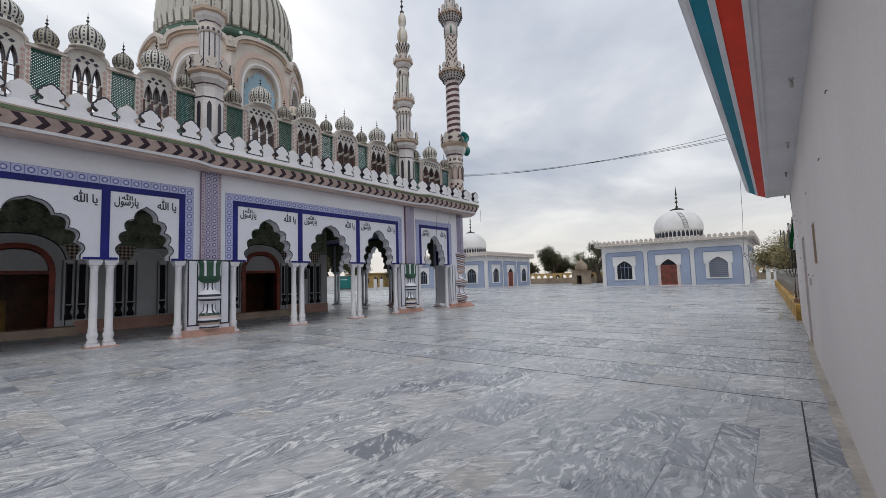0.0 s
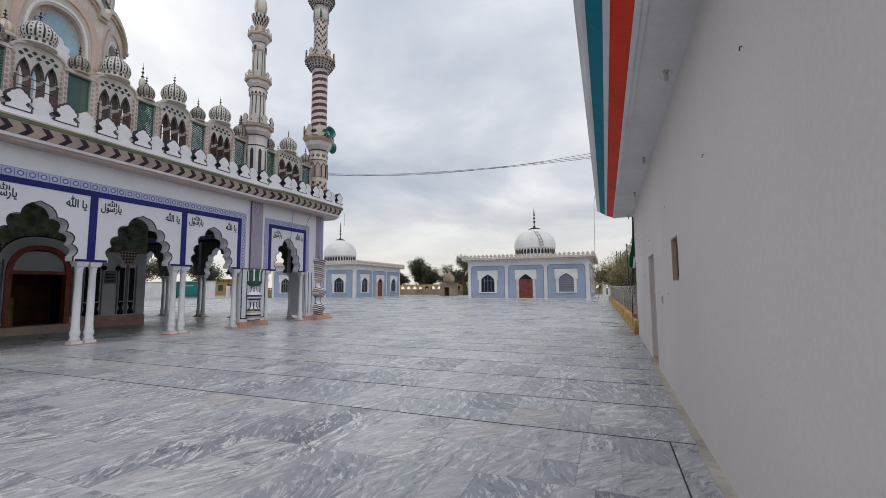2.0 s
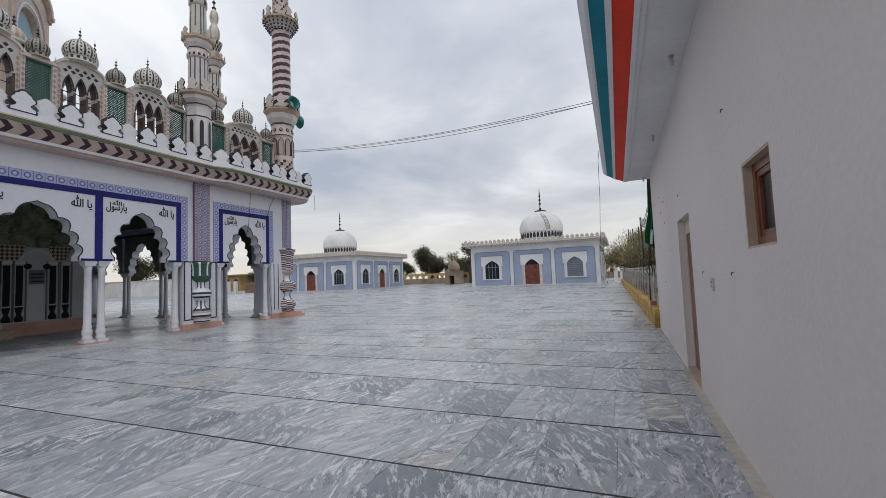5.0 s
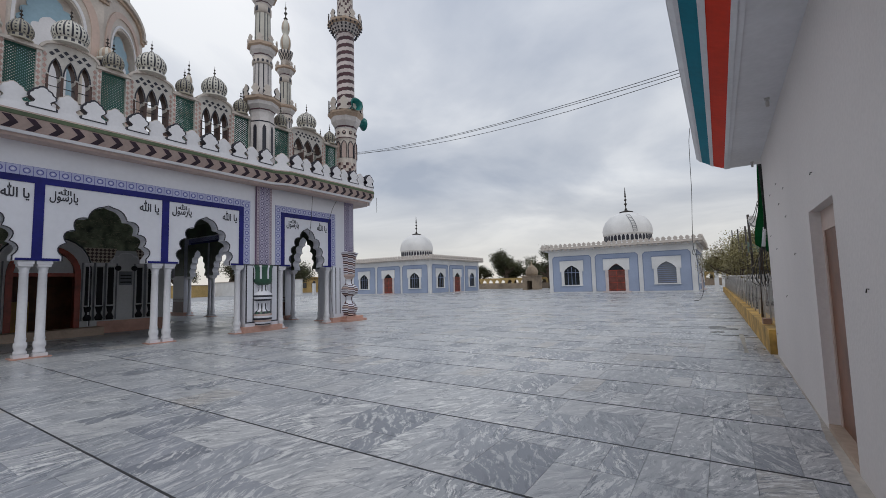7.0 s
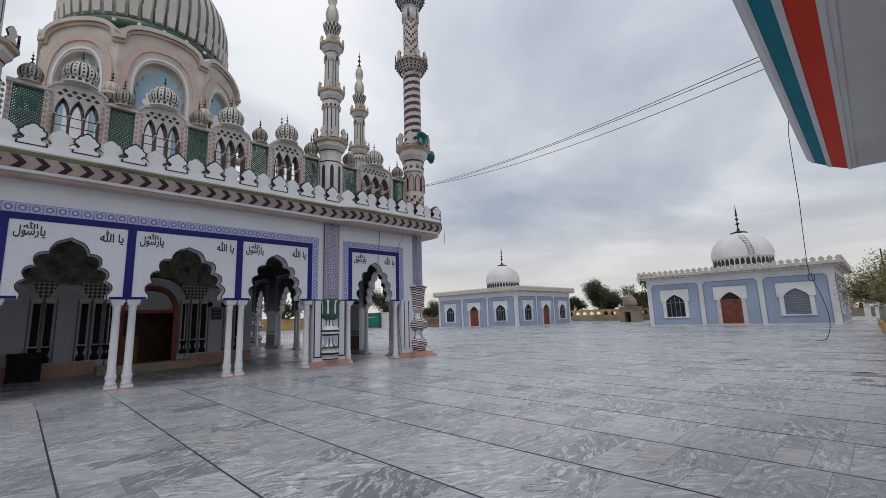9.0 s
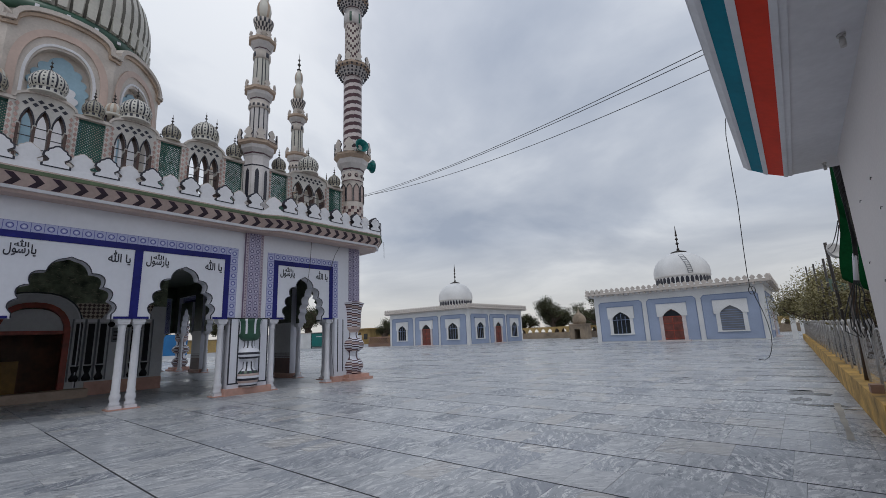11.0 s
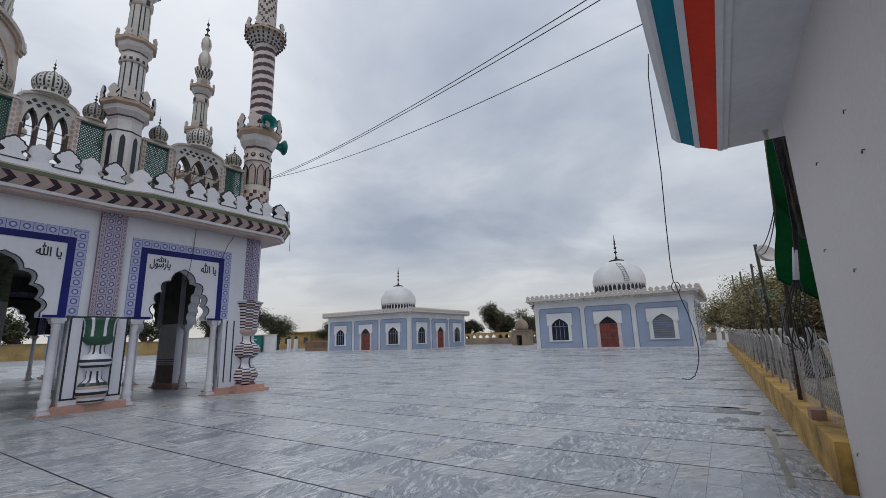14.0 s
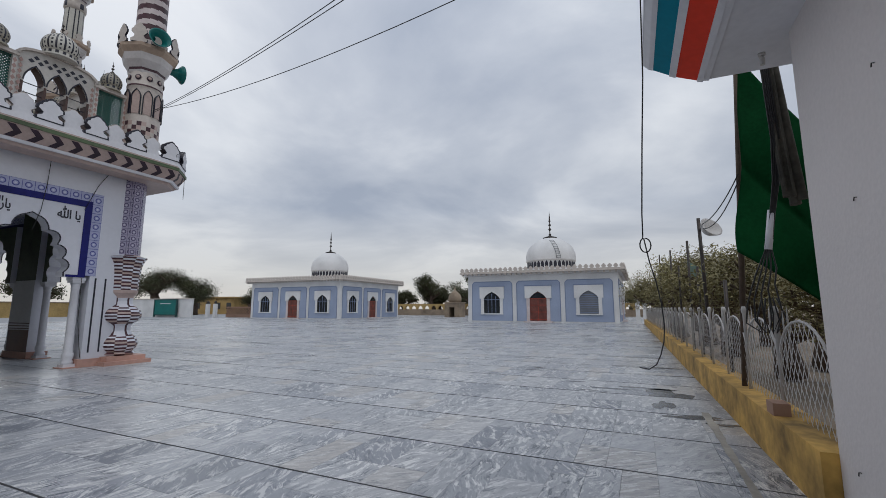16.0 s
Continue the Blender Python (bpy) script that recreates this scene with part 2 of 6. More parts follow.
    rr.inputs["To Min"].default_value, rr.inputs["To Max"].default_value = 0.2, 0.46
    l.new(wet.outputs["Fac"], rr.inputs["Value"])
    l.new(rr.outputs[0], bsdf.inputs["Roughness"])
    return m


marble("marble")


def mural(name):
    """Dark green paint with cream brush flourishes."""
    m, n, l, bsdf = noded(name)
    tc, mp, fl = n.new("ShaderNodeTexCoord"), n.new("ShaderNodeMapping"), n.new("ShaderNodeTexNoise")
    mp.inputs["Rotation"].default_value, mp.inputs["Scale"].default_value = (0, radians(35), 0), (1, 1, 2.6)
    fl.inputs["Scale"].default_value, fl.inputs["Detail"].default_value, fl.inputs["Distortion"].default_value = 5.0, 3, 2.5
    l.new(tc.outputs["Object"], mp.inputs["Vector"])
    l.new(mp.outputs[0], fl.inputs["Vector"])
    rp_ = n.new("ShaderNodeValToRGB")
    rp_.color_ramp.elements[0].position, rp_.color_ramp.elements[1].position = 0.60, 0.66
    l.new(fl.outputs["Fac"], rp_.inputs[0])
    old = bsdf.inputs["Base Color"].links[0].from_socket
    x = n.new("ShaderNodeMixRGB")
    l.new(rp_.outputs[0], x.inputs[0])
    l.new(old, x.inputs[1])
    x.inputs[2].default_value = (0.46, 0.41, 0.30, 1)
    l.new(x.outputs[0], bsdf.inputs["Base Color"])


mural("mural_green")


def motif(name, ground, figure, centre, pitch, inner, outer):
    """A glazed tile with a ring and a dot on every tile of the given pitch, in the plane of local x and z."""
    m = mat(name, ground, 0.3, 0.08, 10, 1.0, 0.03)
    n, l, bsdf = m.node_tree.nodes, m.node_tree.links, m.node_tree.nodes["Principled BSDF"]
    tc, sep = n.new("ShaderNodeTexCoord"), n.new("ShaderNodeSeparateXYZ")
    l.new(tc.outputs["Object"], sep.inputs[0])

    def mm(op, a, b=0.0):
        k = n.new("ShaderNodeMath")
        k.operation = op
        for i, v in enumerate((a, b)):
            if isinstance(v, (int, float)):
                k.inputs[i].default_value = v
            else:
                l.new(v, k.inputs[i])
        return k.outputs[0]
    fx = mm("SUBTRACT", mm("FRACT", mm("DIVIDE", sep.outputs["X"], pitch)), 0.5)
    fz = mm("SUBTRACT", mm("FRACT", mm("DIVIDE", sep.outputs["Z"], pitch)), 0.5)
    d = mm("SQRT", mm("ADD", mm("MULTIPLY", fx, fx), mm("MULTIPLY", fz, fz)))
    ring = mm("MULTIPLY", mm("GREATER_THAN", d, inner), mm("LESS_THAN", d, outer))
    edge = mm("MAXIMUM", mm("GREATER_THAN", mm("ABSOLUTE", fx), 0.475), mm("GREATER_THAN", mm("ABSOLUTE", fz), 0.475))
    dot = mm("LESS_THAN", d, inner * 0.5)
    old = bsdf.inputs["Base Color"].links[0].from_socket
    for f, c in ((mm("MAXIMUM", ring, edge), figure), (dot, centre)):
        x = n.new("ShaderNodeMixRGB")
        l.new(f, x.inputs[0])
        l.new(old, x.inputs[1])
        x.inputs[2].default_value = (*c, 1)
        old = x.outputs[0]
    l.new(old, bsdf.inputs["Base Color"])
    return m


motif("border_tile", (0.40, 0.42, 0.62), (0.07, 0.075, 0.29), (0.58, 0.60, 0.72), 0.24, 0.20, 0.30)
motif("pilaster_tile", (0.38, 0.35, 0.47), (0.06, 0.04, 0.12), (0.56, 0.54, 0.62), 0.19, 0.22, 0.33)

motif("edge_tile", (0.44, 0.38, 0.42), (0.14, 0.08, 0.15), (0.60, 0.52, 0.52), 0.10, 0.12, 0.30)
mat("shutter_grey", (0.16, 0.17, 0.19), 0.5, 0.15, 9, 1.0, 0.1)

# ---- geometry helpers ----


def part(name, bm, material, parent, label="", m=None):
    me = bpy.data.meshes.new(name)
    bm.normal_update()
    bm.to_mesh(me)
    bm.free()
    for x in (material if isinstance(material, (list, tuple)) else (material,)):
        me.materials.append(MATS[x])
    ob = new(name, me)
    if m is not None:
        ob.matrix_basis = m
    ob.parent = parent
    return tagged(ob, label)


def again(ob, m, parent=None):
    """Another object on the same mesh."""
    o = new(ob.name.split(".")[0], ob.data)
    o.matrix_basis = m
    o.parent = parent if parent is not None else ob.parent
    if "label" in ob:
        o["label"] = ob["label"]
    return o


def thing(name, label, category, m=None, group="", kind=""):
    ob = new(name)
    ob.empty_display_size = 0.2
    if m is not None:
        ob.matrix_basis = m
    return tagged(ob, label, category, group, kind)


def box(bm, x0, x1, y0, y1, z0, z1, mi=0):
    v = [bm.verts.new((x, y, z)) for z in (z0, z1) for x, y in ((x0, y0), (x1, y0), (x1, y1), (x0, y1))]
    for f in ((0, 3, 2, 1), (4, 5, 6, 7), (0, 1, 5, 4), (1, 2, 6, 5), (2, 3, 7, 6), (3, 0, 4, 7)):
        bm.faces.new([v[i] for i in f]).material_index = mi
    return bm


def abox(*a):
    return box(bmesh.new(), *a)


def lathe(bm, prof, cx=0.0, cy=0.0, n=20, mi=None, turn=0.0, smooth=True, sy=1.0):
    """Turns a profile of (radius, height) about a vertical axis. mi(i, j): the material of segment i at ring j."""
    rings = []
    for r, z in prof:
        rings.append([bm.verts.new((cx + r * math.cos(2 * math.pi * i / n + turn), cy + sy * r * math.sin(2 * math.pi * i / n + turn), z)) for i in range(n)])
    for j in range(len(prof) - 1):
        for i in range(n):
            f = bm.faces.new((rings[j][i], rings[j][(i + 1) % n], rings[j + 1][(i + 1) % n], rings[j + 1][i]))
            f.smooth = smooth
            if mi:
                f.material_index = mi(i, j)
    bm.faces.new(rings[0][::-1])
    bm.faces.new(rings[-1])
    return bm


def slab(bm, outline, y0, y1, mi=0, rim=None):
    """A plate with the outline (x, z), from y0 to y1. rim: the material of its edge."""
    a = [bm.verts.new((x, y0, z)) for x, z in outline]
    b = [bm.verts.new((x, y1, z)) for x, z in outline]
    n = len(outline)
    bm.faces.new(a).material_index = mi
    bm.faces.new(b[::-1]).material_index = mi
    for i in range(n):
        bm.faces.new((a[i], b[i], b[(i + 1) % n], a[(i + 1) % n])).material_index = mi if rim is None else rim
    bmesh.ops.recalc_face_normals(bm, faces=bm.faces)
    return bm


def tube(bm, pts, r, n=6):
    """A round bar along the points."""
    pts = [Vector(p) for p in pts]
    rings = []
    for k, p in enumerate(pts):
        d = (pts[min(k + 1, len(pts) - 1)] - pts[max(k - 1, 0)]).normalized()
        a = d.orthogonal().normalized() if k == 0 else (a - d * a.dot(d)).normalized()
        b = d.cross(a)
        rr = r[k] if isinstance(r, (list, tuple)) else r
        rings.append([bm.verts.new(p + rr * (math.cos(2 * math.pi * i / n) * a + math.sin(2 * math.pi * i / n) * b)) for i in range(n)])
    for j in range(len(rings) - 1):
        for i in range(n):
            bm.faces.new((rings[j][i], rings[j][(i + 1) % n], rings[j + 1][(i + 1) % n], rings[j + 1][i])).smooth = True
    bm.faces.new(rings[0][::-1])
    bm.faces.new(rings[-1])
    return bm


def foiled(cu, half, z0, z1, lobes=4, seg=6):
    """The right to left outline of a cusped arch from (cu+half, z0) over the tip (cu, z1)."""
    h = z1 - z0
    base = []
    for k in range(lobes + 1):
        s = k / lobes
        base.append((half * (1 - s ** 1.7) ** 0.8 if s < 1 else 0.0, h * 0.97 * s))
    right = []
    for k in range(lobes):
        (x0, y0), (x1, y1) = base[k], base[k + 1]
        nx, ny = y1 - y0, x0 - x1
        sag = 0.46 if k < lobes - 1 else 0.26
        for i in range(seg):
            s = i / seg
            b = sag * 4 * s * (1 - s)
            right.append((x0 + (x1 - x0) * s + nx * b * 0.8, y0 + (y1 - y0) * s + ny * b * 0.8))
    right.append((0.0, h))
    return [(cu + x, z0 + y) for x, y in right] + [(cu - x, z0 + y) for x, y in right[-2::-1]]


def ogee(cu, half, z0, z1, n=8):
    """A plain pointed arch, right to left."""
    pts = []
    for k in range(n + 1):
        s = k / n
        pts.append((half * math.cos(s * math.pi / 2) ** 0.8, (z1 - z0) * math.sin(s * math.pi / 2) ** 0.95))
    return [(cu + x, z0 + y) for x, y in pts] + [(cu - x, z0 + y) for x, y in pts[-2::-1]]


def keel(cu, half, z0, z1, n=8):
    """A sharply pointed arch, right to left."""
    pts = [(half * (1 - (k / n) ** 2), (z1 - z0) * k / n) for k in range(n + 1)]
    return [(cu + x, z0 + y) for x, y in pts] + [(cu - x, z0 + y) for x, y in pts[-2::-1]]


def band(bm, path, w, y0, y1, mi=0):
    """A strip of width w outside an open path (x, z) that runs right to left over an arch."""
    rows = []
    for k, p in enumerate(path):
        a, b = Vector(path[max(k - 1, 0)]), Vector(path[min(k + 1, len(path) - 1)])
        d = (b - a).normalized()
        q = (p[0] + d.y * w, p[1] - d.x * w)
        rows.append([bm.verts.new((x, y, z)) for (x, z), y in ((p, y0), (q, y0), (q, y1), (p, y1))])
    made = []
    for k in range(len(rows) - 1):
        for i in range(4):
            made.append(bm.faces.new((rows[k][i], rows[k + 1][i], rows[k + 1][(i + 1) % 4], rows[k][(i + 1) % 4])))
    made += [bm.faces.new(rows[0]), bm.faces.new(rows[-1][::-1])]
    for f in made:
        f.material_index = mi
    bmesh.ops.recalc_face_normals(bm, faces=made)
    return bm

# ---- ground and courtyard ----
part("ground", abox(-900, 900, -900, 900, -0.6, -0.05), "soil", None, "dusty brown earth around the paved courtyard")
bpy.data.objects["ground"]["kind"] = "structure"
part("floor", abox(-95, 0.98, -30, 96, -0.3, -0.012), "grout", None, "grey marble paved courtyard with dark joints")
floor = tagged(bpy.data.objects["floor"], kind="structure")

# ---- the white building beside the path ----
side = thing("side_building", "long off-white plastered building with a painted cornice", "building")
WX = 0.96
DY0, DY1, DZ = 9.42, 10.55, 2.12      # door recess
VY0, VY1, VZ0, VZ1 = 6.36, 6.94, 1.56, 2.125  # window recess
YE, EE = 15.28, 15.86  # end of the wall, end of the cornice
for n_, b_ in (("wall", (WX, WX + 0.3, -14, VY0, 0, 4.3)), ("wall", (WX, WX + 0.3, VY1, DY0, 0, 4.3)), ("wall", (WX, WX + 0.3, DY1, YE, 0, 4.3)),
               ("wall", (WX, WX + 0.3, VY0, VY1, 0, VZ0)), ("wall", (WX, WX + 0.3, VY0, VY1, VZ1, 4.3)), ("wall", (WX, WX + 0.3, DY0, DY1, DZ, 4.3)),
               ("wall", (WX + 0.3, 7.5, YE - 0.3, YE, 0, 4.3)), ("wall", (WX + 0.3, 7.5, -14, -13.7, 0, 4.3)), ("wall", (7.2, 7.5, -13.7, YE - 0.3, 0, 4.3))):
    part(n_, abox(*b_), "wall_plaster", side)
part("roof", abox(WX - 0.0, 7.6, -14.1, EE, 4.3, 4.45), "building_white", side)
# cornice: a soffit and stepped painted bands that rise outwards
bm = bmesh.new()
box(bm, 0.46, WX + 0.6, YE, EE, 3.805, 3.96)
box(bm, 0.46, WX, -14, YE, 3.805, 3.96)
EAVE = pose(0, EE, 0, 0, 0, 0.5) @ pose(0, -EE, 0)
part("soffit", bm, "white_paint", side, "off-white cornice soffit", EAVE)


def eave_band(name, xa, za, xb, zb, material, label=""):
    bm_ = bmesh.new()
    slab(bm_, [(xa, za), (xb, zb), (xb, zb + 0.12), (xa, za + 0.12)], -EE, 14)
    bm_.transform(Matrix.Diagonal((1, -1, 1, 1)))
    bmesh.ops.recalc_face_normals(bm_, faces=bm_.faces)
    return part(name, bm_, material, side, label, EAVE)


eave_band("cornice_step", 0.46, 3.79, 0.405, 3.80, "white_paint")
eave_band("cornice_step", 0.405, 3.785, 0.355, 3.80, "white_paint")
eave_band("cornice_band", 0.355, 3.815, 0.17, 3.895, "red_paint", "red painted cornice band")
eave_band("cornice_step", 0.17, 3.885, 0.11, 3.915, "white_paint")
eave_band("cornice_band", 0.11, 3.93, -0.035, 4.02, "teal_paint", "teal painted cornice band")
eave_band("cornice_step", -0.035, 4.015, -0.075, 4.035, "white_paint")
eave_band("cornice_edge", -0.075, 4.035, -0.13, 4.10, "white_paint")
part("cornice_top", abox(-0.135, WX + 0.2, -14, EE, 4.10, 4.22), "white_paint", side, "", EAVE)
# door in its recess
door = part("door", abox(WX + 0.10, WX + 0.14, DY0 + 0.06, DY1 - 0.07, 0.06, 1.92), "brown_wood", side, "closed brown wooden door")
bm = bmesh.new()
for b_ in ((WX + 0.09, WX + 0.26, DY0, DY0 + 0.06, 0.0, DZ), (WX + 0.09, WX + 0.26, DY1 - 0.07, DY1, 0.0, DZ), (WX + 0.09, WX + 0.26, DY0 + 0.06, DY1 - 0.07, 1.92, DZ)):
    box(bm, *b_)
part("door_frame", bm, "niche_pink", side, "pale pink door surround")
part("door_sill", abox(WX - 0.0, WX + 0.24, DY0, DY1, 0.0, 0.06), "sand_stone", side)
FX = WX + 0.055
bm = bmesh.new()
for b_ in ((FX, FX + 0.07, VY0 + 0.015, VY0 + 0.07, VZ0 + 0.015, VZ1 - 0.015), (FX, FX + 0.07, VY1 - 0.07, VY1 - 0.015, VZ0 + 0.015, VZ1 - 0.015), (FX, FX + 0.07, VY0 + 0.07, VY1 - 0.07, VZ1 - 0.07, VZ1 - 0.015), (FX, FX + 0.07, VY0 + 0.07, VY1 - 0.07, VZ0 + 0.015, VZ0 + 0.07)):
    box(bm, *b_)
win = part("window", bm, "brown_wood", side, "small window with a brown wooden frame")
for b_ in ((WX + 0.003, WX + 0.25, VY0, VY0 + 0.015, VZ0, VZ1), (WX + 0.003, WX + 0.25, VY1 - 0.015, VY1, VZ0, VZ1), (WX + 0.003, WX + 0.25, VY0 + 0.015, VY1 - 0.015, VZ1 - 0.015, VZ1), (WX + 0.003, WX + 0.25, VY0 + 0.015, VY1 - 0.015, VZ0, VZ0 + 0.015)):
    part("reveal", abox(*b_), "sand_stone", win, "tan plaster reveal")
bm = bmesh.new()
for y_ in (VY0 + 0.07, VY1 - 0.11):
    box(bm, FX + 0.01, FX + 0.045, y_, y_ + 0.04, VZ0 + 0.07, VZ1 - 0.07)
for z_ in (VZ0 + 0.07, VZ1 - 0.11):
    box(bm, FX + 0.01, FX + 0.045, VY0 + 0.11, VY1 - 0.11, z_, z_ + 0.04)
part("sash", bm, "door_red_wood", win, "red-brown wooden sash")
part("pane", abox(FX + 0.025, FX + 0.031, VY0 + 0.11, VY1 - 0.11, VZ0 + 0.11, VZ1 - 0.11), "dark_glass", win)

# ---- the mosque ----
mosque = thing("mosque", "white tiled mosque arcade with blue panels and cusped arches", "mosque")
HX, HY0, HY1 = -19.2, -4.9, 13.55
SPR, TOP = 2.31, 4.34


def column_mesh():
    b_ = bmesh.new()
    box(b_, -0.135, 0.135, -0.135, 0.135, 0.0, 0.10)
    lathe(b_, [(0.125, 0.10), (0.13, 0.16), (0.10, 0.20), (0.125, 0.28), (0.125, 0.36), (0.095, 0.40), (0.11, 0.46), (0.095, 0.50), (0.092, 1.2), (0.085, 2.0), (0.10, 2.03), (0.085, 2.06), (0.12, 2.17)], n=16)
    box(b_, -0.13, 0.13, -0.13, 0.13, 2.17, 2.23)
    box(b_, -0.15, 0.15, -0.15, 0.15, 2.23, SPR)
    me = bpy.data.meshes.new("column")
    b_.to_mesh(me)
    b_.free()
    me.materials.append(MATS["white_paint"])
    return me


COLUMN = column_mesh()


def put_column(m, u, d=0.16):
    o = new("column", COLUMN)
    o.matrix_basis = m @ pose(u, d, 0)
    o.parent = mosque


def letters(txt, wide, tall, u, z, parent):
    """Black calligraphy as a thin mesh on the panel, its middle at u, z, fitted to the given size."""
    cu = bpy.data.curves.new("lettering", "FONT")
    cu.body, cu.size, cu.extrude, cu.offset = txt, 1.0, 0.02, 0.018
    cu.resolution_u = 2
    o = new("lettering_curve", cu)
    me = bpy.data.meshes.new_from_object(o.evaluated_get(bpy.context.evaluated_depsgraph_get()))
    bpy.data.objects.remove(o)
    co = [v.co for v in me.vertices]
    x0, x1, y0, y1 = min(c.x for c in co), max(c.x for c in co), min(c.y for c in co), max(c.y for c in co)
    for v in me.vertices:
        v.co = Vector(((v.co.x - (x0 + x1) / 2) * wide / (x1 - x0), (v.co.y - (y0 + y1) / 2) * tall / (y1 - y0), v.co.z * 0.2))
    me.materials.clear()
    me.materials.append(MATS["black_line"])
    ob = new("lettering", me)
    ob.matrix_basis = pose(u, -0.006, z, 90, 0, 0)
    ob.parent = parent
    return tagged(ob, "black painted calligraphy")


ALLAH = "\ufdf2 \ufe8e\ufef3"
NAME = "\ufdf2"
RASUL = "\ufedd\ufeee\ufeb3\ufead\ufe8e\ufef3"


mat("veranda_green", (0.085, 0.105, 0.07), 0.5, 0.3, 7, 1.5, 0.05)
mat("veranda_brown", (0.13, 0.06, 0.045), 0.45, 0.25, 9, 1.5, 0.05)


def two_faced(bm_):
    """Gives the faces towards the veranda the second material."""
    bm_.normal_update()
    for f_ in bm_.faces:
        if f_.normal.y > 0.9:
            f_.material_index = 1
    return bm_


def arcade_group(m, us, near=True):
    """One blue-framed group of arches between the dividers us, seen along local x."""
    a, b = us[0], us[-1]
    bw, fw = 0.24, 0.16
    for x0, z0, w_, h_ in ((a - bw, 2.36, bw, TOP + bw - 2.36), (b, 2.36, bw, TOP + bw - 2.36), (a, TOP, b - a, bw)):
        part("tile_border", abox(0, w_, -0.012, 0.1, 0, h_), "border_tile", mosque, "light blue patterned tile border", m @ pose(x0, 0, z0))
    bm_ = bmesh.new()
    box(bm_, a, b, -0.02, 0.1, TOP - fw, TOP)
    for k, u in enumerate(us):
        lo, hi = (u, u + fw) if k == 0 else (u - fw, u) if k == len(us) - 1 else (u - fw * 0.6, u + fw * 0.6)
        box(bm_, lo, hi, -0.02, 0.1, SPR, TOP - fw)
    part("tile_frame", bm_, "deep_blue", mosque, "deep blue tile frame", m)
    for k in range(len(us) - 1):
        lo = us[k] + (fw if k == 0 else fw * 0.6)
        hi = us[k + 1] - (fw if k == len(us) - 2 else fw * 0.6)
        c, half = (lo + hi) / 2, (hi - lo) / 2 * 0.70
        arch = foiled(c, half, SPR + 0.12, 3.82)
        bm_ = bmesh.new()
        slab(bm_, [(hi, SPR), (hi, TOP - fw), (lo, TOP - fw), (lo, SPR), (c - half, SPR)] + arch[::-1] + [(c + half, SPR)], 0.0, 0.34)
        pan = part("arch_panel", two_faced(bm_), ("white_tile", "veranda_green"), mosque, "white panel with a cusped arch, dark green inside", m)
        part("arch_line", band(bmesh.new(), [(c + half, SPR)] + arch + [(c - half, SPR)], 0.024, -0.012, 0.02), "black_line", pan, "dark arch outline")
        part("sill_line", abox(lo, c - half - 0.06, -0.022, 0.05, SPR, SPR + 0.06), "deep_blue", pan)
        part("sill_line", abox(c + half + 0.06, hi, -0.022, 0.05, SPR, SPR + 0.06), "deep_blue", pan)
        if near:
            letters(RASUL, 0.56, 0.30, lo + 0.37, 3.90, pan)
            letters(NAME, 0.26, 0.17, lo + 0.38, 4.06, pan)
            letters(ALLAH, 0.50, 0.38, hi - 0.33, 3.93, pan)
    for k, u in enumerate(us):
        for s in ((0.10,) if k == 0 else (-0.10,) if k == len(us) - 1 else (-0.17, 0.17)):
            put_column(m, u + s)
        lo, hi = (u - 0.1, u + 0.28) if k == 0 else (u - 0.28, u + 0.1) if k == len(us) - 1 else (u - 0.36, u + 0.36)
        part("column_base", abox(lo, hi, -0.06, 0.38, -0.01, 0.03), "pink_plinth", mosque, "", m)


